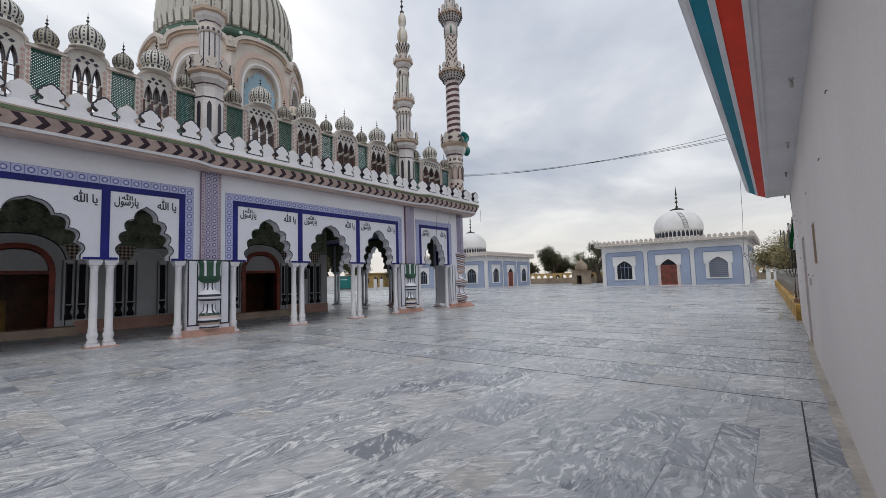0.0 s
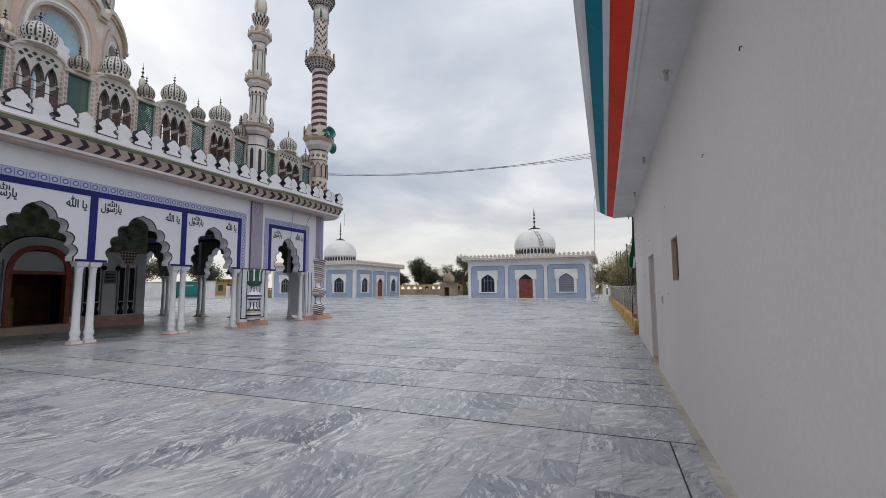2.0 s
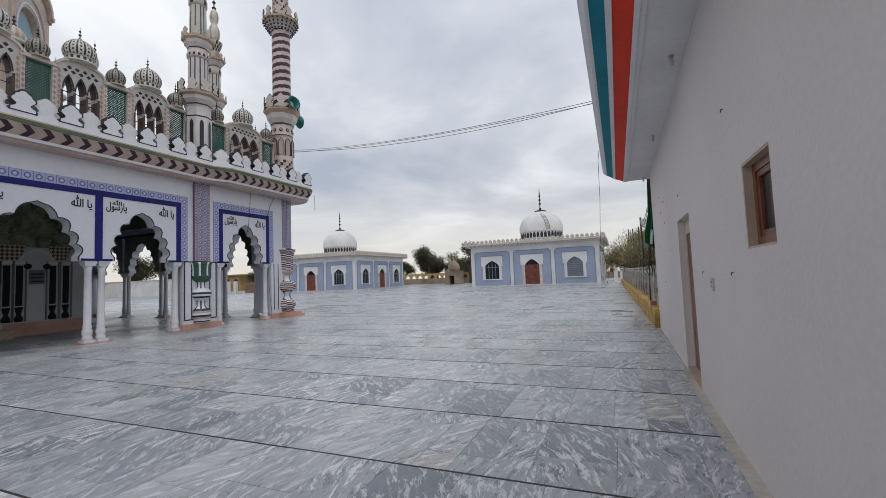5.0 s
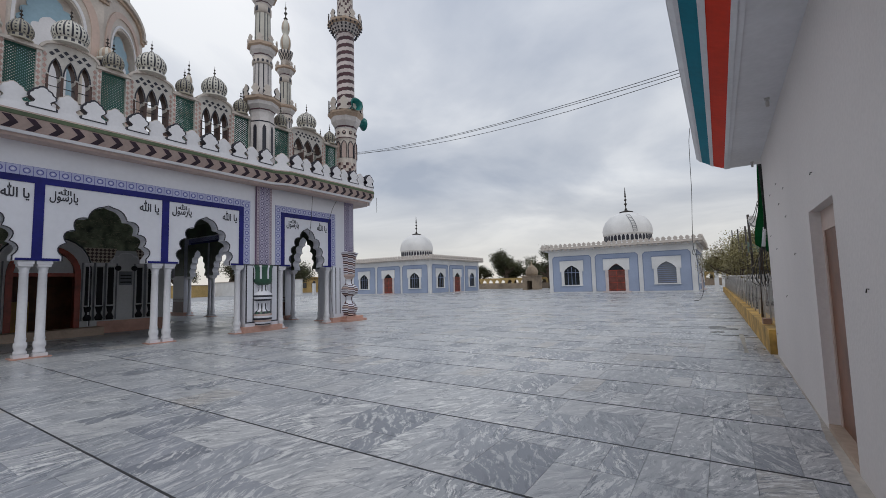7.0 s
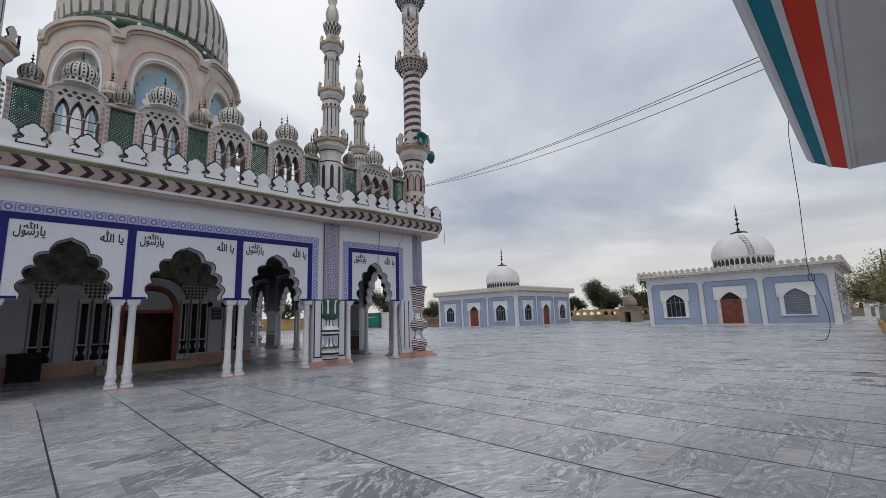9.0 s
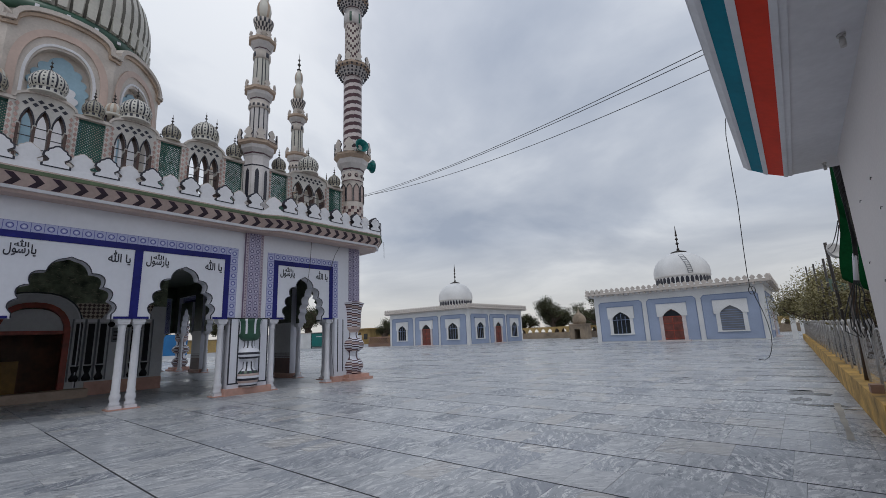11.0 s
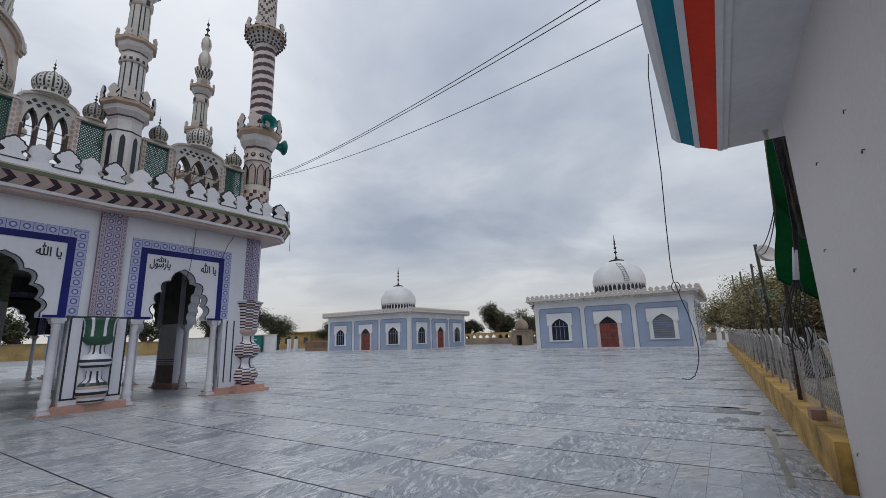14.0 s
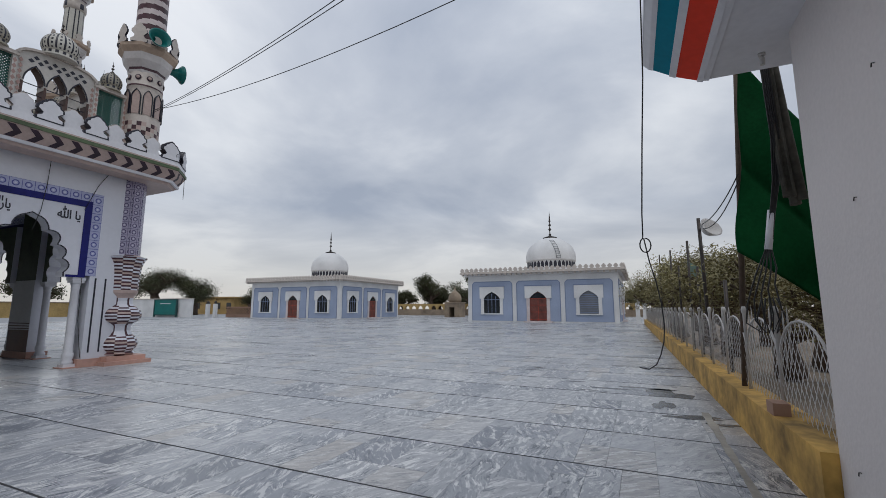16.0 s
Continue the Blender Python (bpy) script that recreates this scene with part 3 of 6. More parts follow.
def pier(m, u, half=0.63):
    part("pier_wall", two_faced(abox(u - half, u + half, 0.0, 0.36, 0.85, SPR + 0.06)), ("white_tile", "inner_grey"), mosque, "white tiled pier with dark lines", m)
    part("pier_foot", two_faced(abox(u - half, u + half, 0.0, 0.36, 0.2, 0.85)), ("white_tile", "veranda_brown"), mosque, "pier foot, brown on its veranda side", m)
    for z_ in (0.88, 0.96, 1.04):
        part("pier_line", abox(u - half, u + half, 0.362, 0.37, z_, z_ + 0.03), "maroon", mosque, "", m)
    part("pier_plinth", abox(u - half - 0.12, u + half + 0.12, -0.12, 0.4, -0.01, 0.2), "pink_plinth", mosque, "", m)
    for s in (-half, -0.37, 0.33, half - 0.04):
        part("pier_line", abox(u + s, u + s + 0.04, -0.006, 0.01, 0.36, SPR), "black_line", mosque, "", m)
    for z_ in (0.32, SPR):
        part("pier_line", abox(u - half, u + half, -0.006, 0.01, z_, z_ + 0.04), "black_line", mosque, "", m)
    part("pilaster", abox(-0.01, 0.39, -0.10, 0.2, 0, 5.28 - SPR - 0.04), "pilaster_tile", mosque, "lilac patterned tile pilaster", m @ pose(u - 0.19, 0, SPR + 0.04))
    for s in (-0.30, 0.20):
        part("pilaster_edge", abox(0, 0.10, -0.095, 0.2, 0, 5.28 - SPR - 0.04), "edge_tile", mosque, "pink zigzag tile edge", m @ pose(u + s, 0, SPR + 0.04))
    prof = [(0.27, 0.2), (0.29, 0.24), (0.27, 0.28), (0.30, 0.34), (0.325, 0.41), (0.335, 0.48), (0.335, 0.55), (0.32, 0.62), (0.27, 0.70), (0.18, 0.78), (0.18, 0.88), (0.17, 0.98), (0.20, 1.03), (0.29, 1.07), (0.335, 1.13), (0.345, 1.20), (0.335, 1.27), (0.29, 1.34), (0.20, 1.40), (0.16, 1.48), (0.16, 1.58), (0.17, 1.64)]

    def tone(i, j):
        if j < 8:
            return (2, 1, 0)[j % 3] if j != 7 else (3 if i % 2 else 1)
        if j in (8, 9, 10, 18, 19, 20):
            return 1 if i % 3 == 0 else 0
        return 1 if j in (13, 15) else 0
    vase = part("vase", lathe(bmesh.new(), prof, u, -0.02, 24, tone, sy=0.85), ("white_tile", "black_line", "pink_tile", "green_tile"), mosque, "striped stone vase", m)
    part("lotus_cup", lathe(bmesh.new(), [(0.17, 1.62), (0.27, 1.66), (0.325, 1.73), (0.34, 1.84), (0.335, 1.96), (0.335, 2.10), (0.35, 2.22), (0.40, 2.31)], u, -0.02, 32, lambda i, j: 1 if i % 4 == 0 and j > 2 else 0, sy=0.8), ("green_tile", "white_tile"), vase, "dark green lotus cup")


def corner_post(x, y):
    """The free-standing striped corner column under a minaret."""
    for k in range(8):
        w_ = 2 * 0.30 * math.tan(math.pi / 8)
        part("corner_pilaster", abox(0, w_, -0.01, 0.05, 0, 5.3 - SPR - 0.7), "pilaster_tile", mosque, "lilac patterned octagonal corner pilaster", pose(x, y, SPR + 0.7, 0, 0, 45 * k) @ pose(-w_ / 2, -0.30, 0))
    part("corner_plinth", lathe(bmesh.new(), [(0.85, -0.01), (0.85, 0.10), (0.70, 0.10), (0.70, 0.22)], x, y, 4, turn=math.pi / 4, smooth=False), "pink_plinth", mosque)
    prof = [(0.36, 0.22), (0.42, 0.27), (0.36, 0.32), (0.43, 0.40), (0.47, 0.50), (0.45, 0.60), (0.40, 0.70), (0.33, 0.78), (0.27, 0.90), (0.27, 1.02), (0.32, 1.08), (0.46, 1.18), (0.50, 1.28), (0.50, 1.36), (0.46, 1.46), (0.36, 1.54), (0.28, 1.62), (0.26, 1.72), (0.28, 1.84), (0.36, 1.94), (0.37, 2.06), (0.37, 2.16), (0.37, 2.26), (0.38, 2.36), (0.38, 2.46), (0.39, 2.56), (0.40, 2.66), (0.42, 2.76), (0.46, 2.86), (0.52, 2.95), (0.44, 2.97), (0.32, 3.02)]
    fine = []
    for (r0, z0), (r1, z1) in zip(prof, prof[1:]):
        n_ = max(1, round((z1 - z0) / 0.045))
        fine += [(r0 + (r1 - r0) * k / n_, z0 + (z1 - z0) * k / n_) for k in range(n_)]
    fine.append(prof[-1])

    def tone(i, j):
        z = fine[j][1]
        if 0.74 < z < 1.06 or 1.56 < z < 1.80:
            return 1 if i % 5 == 0 else 0
        if 1.80 <= z < 2.0:
            return 2
        return 1 if (j + (i // 3) % 2) % 2 else 2 if (j // 2 + i // 3) % 3 == 0 else 0
    part("corner_vase", lathe(bmesh.new(), fine, x, y, 30, tone, smooth=False), ("white_tile", "maroon", "pink_tile"), mosque, "striped red and white corner column")


def facade(m, groups, piers, u0, u1, near=True):
    gaps = [u0] + [x for g in groups for x in (g[0] - 0.24, g[-1] + 0.24)] + [u1]
    for k in range(0, len(gaps), 2):
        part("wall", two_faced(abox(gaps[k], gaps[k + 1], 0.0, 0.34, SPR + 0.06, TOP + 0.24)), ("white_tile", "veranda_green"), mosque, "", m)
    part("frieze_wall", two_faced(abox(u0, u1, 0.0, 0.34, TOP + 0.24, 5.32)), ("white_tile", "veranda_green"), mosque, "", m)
    for g in groups:
        arcade_group(m, g, near)
    for u in piers:
        pier(m, u)


M_E, M_N, M_W = pose(-13.56, 0, 0, 0, 0, 90), pose(0, 18.2, 0, 0, 0, 180), pose(-31.4, 0, 0, 0, 0, -90)
facade(M_E, [(-3.2, -0.75, 2.24, 4.19), (5.64, 8.17, 10.98, 13.45), (14.94, 17.38)], [4.92, 14.195], -5.0, 18.2)
facade(M_N, [(14.9, 17.0), (18.7, 21.2, 24.1, 26.6), (28.2, 30.3)], [17.85, 27.4], 13.9, 31.4, False)
facade(M_W, [(-17.38, -14.94), (-13.45, -10.98, -8.17, -5.64), (-4.19, -2.24, 0.75, 3.2)], [-14.195, -4.92], -18.2, 5.0, False)
part("wall", abox(-31.4, -13.56, -5.3, -5.0, 0, 5.32), "white_tile", mosque)
part("pier_wall", abox(-13.9, -13.56, -5.0, -3.47, 0, 2.37), "white_tile", mosque)
for x_ in (17.50, ):
    part("pier_wall", abox(x_, 18.2, 0.0, 0.34, 0.2, SPR + 0.06), "white_tile", mosque, "", M_E)
    part("pier_plinth", abox(x_ - 0.1, 18.2, -0.08, 0.4, -0.01, 0.2), "pink_plinth", mosque, "", M_E)
    for s in (17.62, 17.86):
        part("pier_line", abox(s, s + 0.04, -0.006, 0.01, 0.36, SPR), "black_line", mosque, "", M_E)
part("pier_wall", abox(13.9, 14.8, 0.0, 0.34, 0.2, SPR + 0.06), "white_tile", mosque, "", M_N)
for x_, y_ in ((-13.72, 18.42), (-31.3, 18.42)):
    corner_post(x_, y_)

# hall inside the veranda
M_H = pose(HX, 0, 0, 0, 0, 90)
DOORS = (1.25, 9.72)
edges = [HY0] + [x for d in DOORS for x in (d - 0.88, d + 0.88)] + [HY1]
for k in range(0, len(edges), 2):
    part("hall_wall", abox(edges[k], edges[k + 1], 0.0, 0.3, 0.0, 3.1), "inner_grey", mosque, "grey glazed hall wall", M_H)
for b_ in ((-27.3, -27.0, HY0, HY1, 0, 3.1), (-27.0, HX - 0.3, HY0, HY0 + 0.3, 0, 3.1), (-27.0, HX - 0.3, HY1 - 0.3, HY1, 0, 3.1)):
    part("hall_wall", abox(*b_), "inner_grey", mosque, "grey glazed hall wall")
    part("hall_wall", abox(*b_[:4], 3.1, 5.3), "mural_green", mosque, "dark green painted upper wall")
out = [(HY1, 3.1), (HY1, 5.28), (HY0, 5.28), (HY0, 3.1)]
part("hall_wall", slab(bmesh.new(), out, 0.0, 0.3), "mural_green", mosque, "dark green wall painted with foliage", M_H)
for d_ in DOORS:
    ar = ogee(d_, 0.88, 2.1, 3.08)
    part("door_spandrel", slab(bmesh.new(), [(d_ + 0.88, 2.1), (d_ + 0.88, 3.1), (d_, 3.1)] + [p for p in ar if p[0] >= d_][::-1], 0.0, 0.3), "inner_grey", mosque, "", M_H)
    part("door_spandrel", slab(bmesh.new(), [(d_, 3.1), (d_ - 0.88, 3.1), (d_ - 0.88, 2.1)] + [p for p in ar if p[0] <= d_][::-1], 0.0, 0.3), "inner_grey", mosque, "", M_H)
    part("hall_door_frame", band(bmesh.new(), [(d_ + 0.80, 0.28)] + ogee(d_, 0.80, 2.1, 2.98) + [(d_ - 0.80, 0.28)], 0.17, -0.06, 0.2), "red_wood", mosque, "dark red pointed door frame", M_H)
    part("hall_transom", abox(d_ - 0.80, d_ + 0.80, 0.0, 0.12, 2.10, 2.22), "red_wood", mosque, "", M_H)
    part("hall_fanlight", slab(bmesh.new(), ogee(d_, 0.78, 2.22, 2.94), 0.06, 0.09), "inner_grey", mosque, "grey fanlight", M_H)
    ol = part("hall_surround", band(bmesh.new(), [(d_ + 1.2, 0.3)] + ogee(d_, 1.2, 2.35, 3.42, 8) + [(d_ - 1.2, 0.3)], 0.03, -0.05, 0.1), "white_paint", mosque, "white and black scalloped surround", M_H)
    part("surround_field", slab(bmesh.new(), [(d_ + 1.2, 3.1)] + [p for p in ogee(d_, 1.2, 2.35, 3.42, 8) if p[1] > 3.1] + [(d_ - 1.2, 3.1)], -0.02, 0.05), "inner_grey", ol)
    part("surround_line", band(bmesh.new(), [(d_ + 1.24, 0.3)] + ogee(d_, 1.24, 2.37, 3.47, 8) + [(d_ - 1.24, 0.3)], 0.03, -0.045, 0.1), "black_line", ol)
    part("hall_step", abox(d_ - 1.5, d_ + 1.5, -0.7, 0.0, -0.01, 0.28), "sand_stone", mosque, "tan stone step before the hall door", M_H)
    part("hall_screen", abox(d_ - 1.6, d_ + 1.6, 2.4, 2.48, 0.0, 2.8), "brown_wood", mosque, "brown wooden screen inside the hall", M_H)
    part("hall_cupboard", abox(d_ - 0.72, d_ - 0.05, 1.4, 2.0, 0.0, 1.25), "yellow_wood", mosque, "yellow wooden cupboard inside the door", M_H)
sk = [HY0] + [x for d in DOORS for x in (d - 1.5, d + 1.5)] + [HY1]
for k in range(0, len(sk), 2):
    part("hall_skirting", abox(sk[k], sk[k + 1], -0.05, 0.0, 0.0, 0.45), "pink_plinth", mosque, "", M_H)
STRIPS = (-3.7, -2.4, -2.05, -1.0, -0.62, 2.58, 2.95, 4.05, 4.42, 5.5, 6.57, 6.89, 7.80, 8.18, 8.49, 10.92, 11.26, 11.60, 12.55, 12.95)
for u_ in STRIPS:
    st = part("hall_strip", abox(u_ - 0.09, u_ + 0.09, -0.03, 0.0, 1.05, 2.45), "inner_black", mosque, "black inlaid wall strip", M_H)
    part("strip_vase", lathe(bmesh.new(), [(0.11, 0.5), (0.13, 0.6), (0.06, 0.75), (0.09, 0.85), (0.12, 1.0)], u_, -0.02, 10, sy=0.4), "inner_black", st)
    part("strip_cap", abox(u_ - 0.13, u_ + 0.13, -0.05, 0.0, 2.5, 2.6), "white_paint", st)
    for s_ in (-0.2, 0.16):
        part("strip_edge", abox(u_ + s_, u_ + s_ + 0.04, -0.035, 0.0, 0.5, 2.6), "shutter_grey", st)
mat("mosaic", (0.40, 0.34, 0.27), 0.4, 0.2, 12, 1.2, 0.05)
mm_, n_, l_, b_ = noded("mosaic")
ck, tc_, mp_ = n_.new("ShaderNodeTexChecker"), n_.new("ShaderNodeTexCoord"), n_.new("ShaderNodeMapping")
mp_.inputs["Rotation"].default_value, ck.inputs["Scale"].default_value = (0, radians(45), 0), 11.0
mp_.inputs["Location"].default_value = (0, 0.013, 0)
ck.inputs["Color1"].default_value, ck.inputs["Color2"].default_value = (0.55, 0.48, 0.40, 1), (0.09, 0.055, 0.045, 1)
l_.new(tc_.outputs["Object"], mp_.inputs["Vector"])
l_.new(mp_.outputs[0], ck.inputs["Vector"])
l_.new(ck.outputs["Color"], b_.inputs["Base Color"])
# flared mosaic capitals over the strips, and scalloped tops of the wall panels between them
for a_, b_ in ((-2.4, -2.05), (-1.0, -0.62), (2.58, 2.95), (4.05, 4.42), (6.57, 6.89), (7.80, 8.49), (10.92, 11.60), (12.55, 12.95)):
    c_, w_ = (a_ + b_) / 2, (b_ - a_) / 2
    part("mosaic_capital", slab(bmesh.new(), [(c_ + w_ * 0.7, 2.62), (c_ + w_ + 0.06, 2.85), (c_ + w_ + 0.16, 3.16), (c_ - w_ - 0.16, 3.16), (c_ - w_ - 0.06, 2.85), (c_ - w_ * 0.7, 2.62)], -0.045, 0.0), "mosaic", mosque, "beige and brown mosaic capital", M_H)
for a_, b_ in ((-2.05, -1.0), (2.95, 4.05), (4.42, 5.5), (5.5, 6.57), (6.89, 7.80), (11.60, 12.55)):
    c_, w_ = (a_ + b_) / 2, (b_ - a_) / 2
    sc_ = foiled(c_, w_ - 0.04, 2.62, 2.98, 3)
    part("panel_top", slab(bmesh.new(), [(c_ + w_ - 0.04, 2.5)] + sc_ + [(c_ - w_ + 0.04, 2.5)], -0.02, 0.0), "inner_grey", mosque, "grey scalloped panel top", M_H)
    part("panel_lip", band(bmesh.new(), sc_, 0.045, -0.05, 0.0), "white_paint", mosque, "white scalloped lip", M_H)
part("plaque", abox(11.86, 12.3, -0.03, 0.0, 1.78, 2.3), "shutter_grey", mosque, "dark grey wall plaque with lines of writing", M_H)
for z_ in (1.86, 2.0, 2.12):
    part("plaque_line", abox(11.9, 12.26, -0.036, -0.03, z_, z_ + 0.05), "inner_black", mosque, "", M_H)
for u_ in (11.82, 12.36):
    part("plaque_roundel", lathe(bmesh.new(), [(0.1, 0.0), (0.1, 0.05), (0.06, 0.06)], n=14), "inner_black", mosque, "black roundel", M_H @ pose(u_, 0, 2.42, 90, 0, 0))
chest = thing("storage_chest", "black covered chest standing in the veranda", "chest", pose(-18.75, 6.42, 0))
part("body", abox(-0.3, 0.3, -0.40, 0.40, -0.01, 0.78), "inner_black", chest)
part("lid", abox(-0.33, 0.33, -0.43, 0.43, 0.78, 0.86), "inner_black", chest)

# roof, ceiling and cornice
part("roof", abox(-31.5, -13.5, -5.2, 18.3, 5.33, 5.62), "cream_stone", mosque)
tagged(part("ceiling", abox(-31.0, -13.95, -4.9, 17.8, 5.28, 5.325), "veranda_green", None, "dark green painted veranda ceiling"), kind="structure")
EDGE = [(-12.55, -5.9), (-12.55, 4.2), (-12.82, 4.8), (-12.82, 14.08), (-12.55, 14.68), (-12.55, 18.95), (-13.2, 19.62), (-16.9, 19.62), (-17.5, 19.35), (-27.3, 19.35), (-27.9, 19.62), (-31.6, 19.62), (-32.3, 18.95), (-32.3, -5.9)]


def sweep(bm_, line, prof, mi=0):
    """Sweeps a profile (outwards, height) along a plan line that has its outside on the right."""
    rows = []
    for k, p in enumerate(line):
        p = Vector(p)
        d0 = (p - Vector(line[k - 1])).normalized() if k else (Vector(line[1]) - p).normalized()
        d1 = (Vector(line[k + 1]) - p).normalized() if k < len(line) - 1 else d0
        nrm = Vector((d0.y, -d0.x)) + Vector((d1.y, -d1.x))
        nrm = nrm / max(nrm.length_squared, 1e-6) * 2
        rows.append([bm_.verts.new((p.x + nrm.x * o, p.y + nrm.y * o, z)) for o, z in prof])
    n = len(prof)
    for k in range(len(rows) - 1):
        for i in range(n):
            bm_.faces.new((rows[k][i], rows[k + 1][i], rows[k + 1][(i + 1) % n], rows[k][(i + 1) % n])).material_index = mi
    bm_.faces.new(rows[0])
    bm_.faces.new(rows[-1][::-1])
    bmesh.ops.recalc_face_normals(bm_, faces=bm_.faces)
    return bm_


part("cornice", sweep(bmesh.new(), EDGE, [(-0.9, 5.15), (-0.28, 5.12), (-0.24, 5.18), (-0.2, 5.18), (-0.18, 5.22), (0.0, 5.53), (0.0, 5.68), (-0.9, 5.68)]), "pink_tile", mosque, "pink tiled cornice")
part("cornice_lip", sweep(bmesh.new(), EDGE, [(-0.23, 5.185), (-0.155, 5.185), (-0.13, 5.25), (-0.2, 5.25)]), "white_paint", mosque)
part("cornice_line", sweep(bmesh.new(), EDGE, [(-0.05, 5.545), (0.03, 5.545), (0.03, 5.635), (-0.05, 5.635)]), "green_moss", mosque, "mossy green line on the cornice")
part("parapet_kerb", sweep(bmesh.new(), EDGE, [(-0.22, 5.66), (-0.004, 5.66), (-0.02, 5.83), (-0.2, 5.83)]), "white_paint", mosque)


def along(line, step):
    """Evenly spaced places (point, heading) on a plan line."""
    for a_, b_ in zip(line, line[1:]):
        a_, b_ = Vector(a_), Vector(b_)
        n_ = max(1, round((b_ - a_).length / step))
        for k_ in range(n_):
            yield a_.lerp(b_, (k_ + 0.5) / n_), math.atan2((b_ - a_).y, (b_ - a_).x)


bm = bmesh.new()
c_ = [(-0.10, 0.03), (0.03, 0.5), (-0.12, 0.97)]
for (xa, sa), (xb, sb) in zip(c_, c_[1:]):
    bm.faces.new([bm.verts.new((x, 0.157 * (1 - s) - 0.005, 5.257 + 0.272 * s)) for x, s in ((xa, sa), (xa + 0.15, sa), (xb + 0.15, sb), (xb, sb))])
chev = part("chevron", bm, "chevron_dark", bpy.data.objects["cornice"], "dark inlaid chevron")
first = True
for p_, h_ in along(EDGE, 0.40):
    mm_ = Matrix.Translation((p_.x, p_.y, 0)) @ Matrix.Rotation(h_, 4, "Z")
    if first:
        chev.matrix_basis, first = mm_, False
    else:
        again(chev, mm_)

# loose cables on the front
for pts in ([(16.35, -0.1, 5.3), (16.36, -0.03, 4.6), (16.3, -0.03, 3.9), (16.18, -0.03, 3.4)], [(17.7, -0.1, 5.3), (17.45, -0.03, 4.8), (17.2, -0.03, 4.1)], [(17.3, -0.05, 2.3), (17.32, -0.05, 1.2), (17.45, -0.05, 0.25)], [(19.2, -0.95, 5.42), (19.2, -0.96, 5.1), (19.21, -0.95, 4.75)]):
    lc = thing("loose_cable", "thin black cable hanging down the mosque front", "cable", M_E)
    part("strand", tube(bmesh.new(), pts, 0.008, 5), "cable_black", lc)

# ---- merlons on the cornice ----


def plate_mesh(name, outline, thick, mats, rim=1, inset=0.0):
    """A plate; with an inset its face is a smaller plate, proud of a rim in the second material."""
    b_ = slab(bmesh.new(), outline, -thick / 2, thick / 2, 1 if inset else 0, rim)
    if inset:
        cz = 0.27
        slab(b_, [(x * (1 - inset * 1.15), (z - cz) * (1 - inset) + cz - 0.01) for x, z in outline], -thick / 2 - 0.012, thick / 2 + 0.012, 0, 0)
    me = bpy.data.meshes.new(name)
    b_.to_mesh(me)
    b_.free()
    for x in mats:
        me.materials.append(MATS[x])
    return me


HALF = [(0.235, 0.0), (0.235, 0.07), (0.15, 0.12), (0.13, 0.18), (0.17, 0.22), (0.225, 0.27), (0.215, 0.34), (0.165, 0.375), (0.15, 0.43), (0.09, 0.465), (0.055, 0.51), (0.0, 0.535)]
MERLON = HALF + [(-x, z) for x, z in HALF[-2::-1]]
ME_A = plate_mesh("merlon", [(x * 1.18, z * 1.06) for x, z in MERLON], 0.20, ("white_paint", "black_line"), 1, 0.13)
ME_B = plate_mesh("merlon", [(x * 1.18, z * 1.0) for x, z in MERLON], 0.07, ("white_paint", "cream_stone"), 1, 0.05)
parapet = part("parapet", abox(-13.4, -13.3, -4, 18.3, 5.67, 5.74), "white_paint", mosque, "white lobed parapet with black outlines")
for k_, (p_, h_) in enumerate(along(EDGE[:10], 0.5)):
    o_ = new("merlon", ME_A if k_ % 2 else ME_B)
    out_ = -0.11 if k_ % 2 else -0.14
    o_.matrix_basis = Matrix.Translation((p_.x - math.sin(h_) * -out_, p_.y + math.cos(h_) * -out_, 5.81)) @ Matrix.Rotation(h_, 4, "Z")
    o_.parent = parapet

# ---- openwork screen on the roof ----


def finial(bm_, x, y, z, h, r=0.05):
    lathe(bm_, [(r * 0.6, z), (r * 1.6, z + 0.06 * h), (r * 0.4, z + 0.15 * h), (r * 0.4, z + 0.28 * h), (r * 1.3, z + 0.36 * h), (r * 0.3, z + 0.45 * h), (r * 0.3, z + 0.55 * h), (r * 0.9, z + 0.63 * h), (r * 0.2, z + 0.72 * h), (0.004, z + h)], x, y, 8)


def onion(r, h, z):
    return [(r * 0.80, z), (r * 0.93, z + 0.10 * h), (r, z + 0.28 * h), (r * 0.97, z + 0.45 * h), (r * 0.82, z + 0.64 * h), (r * 0.55, z + 0.82 * h), (r * 0.25, z + 0.93 * h), (r * 0.08, z + h)]


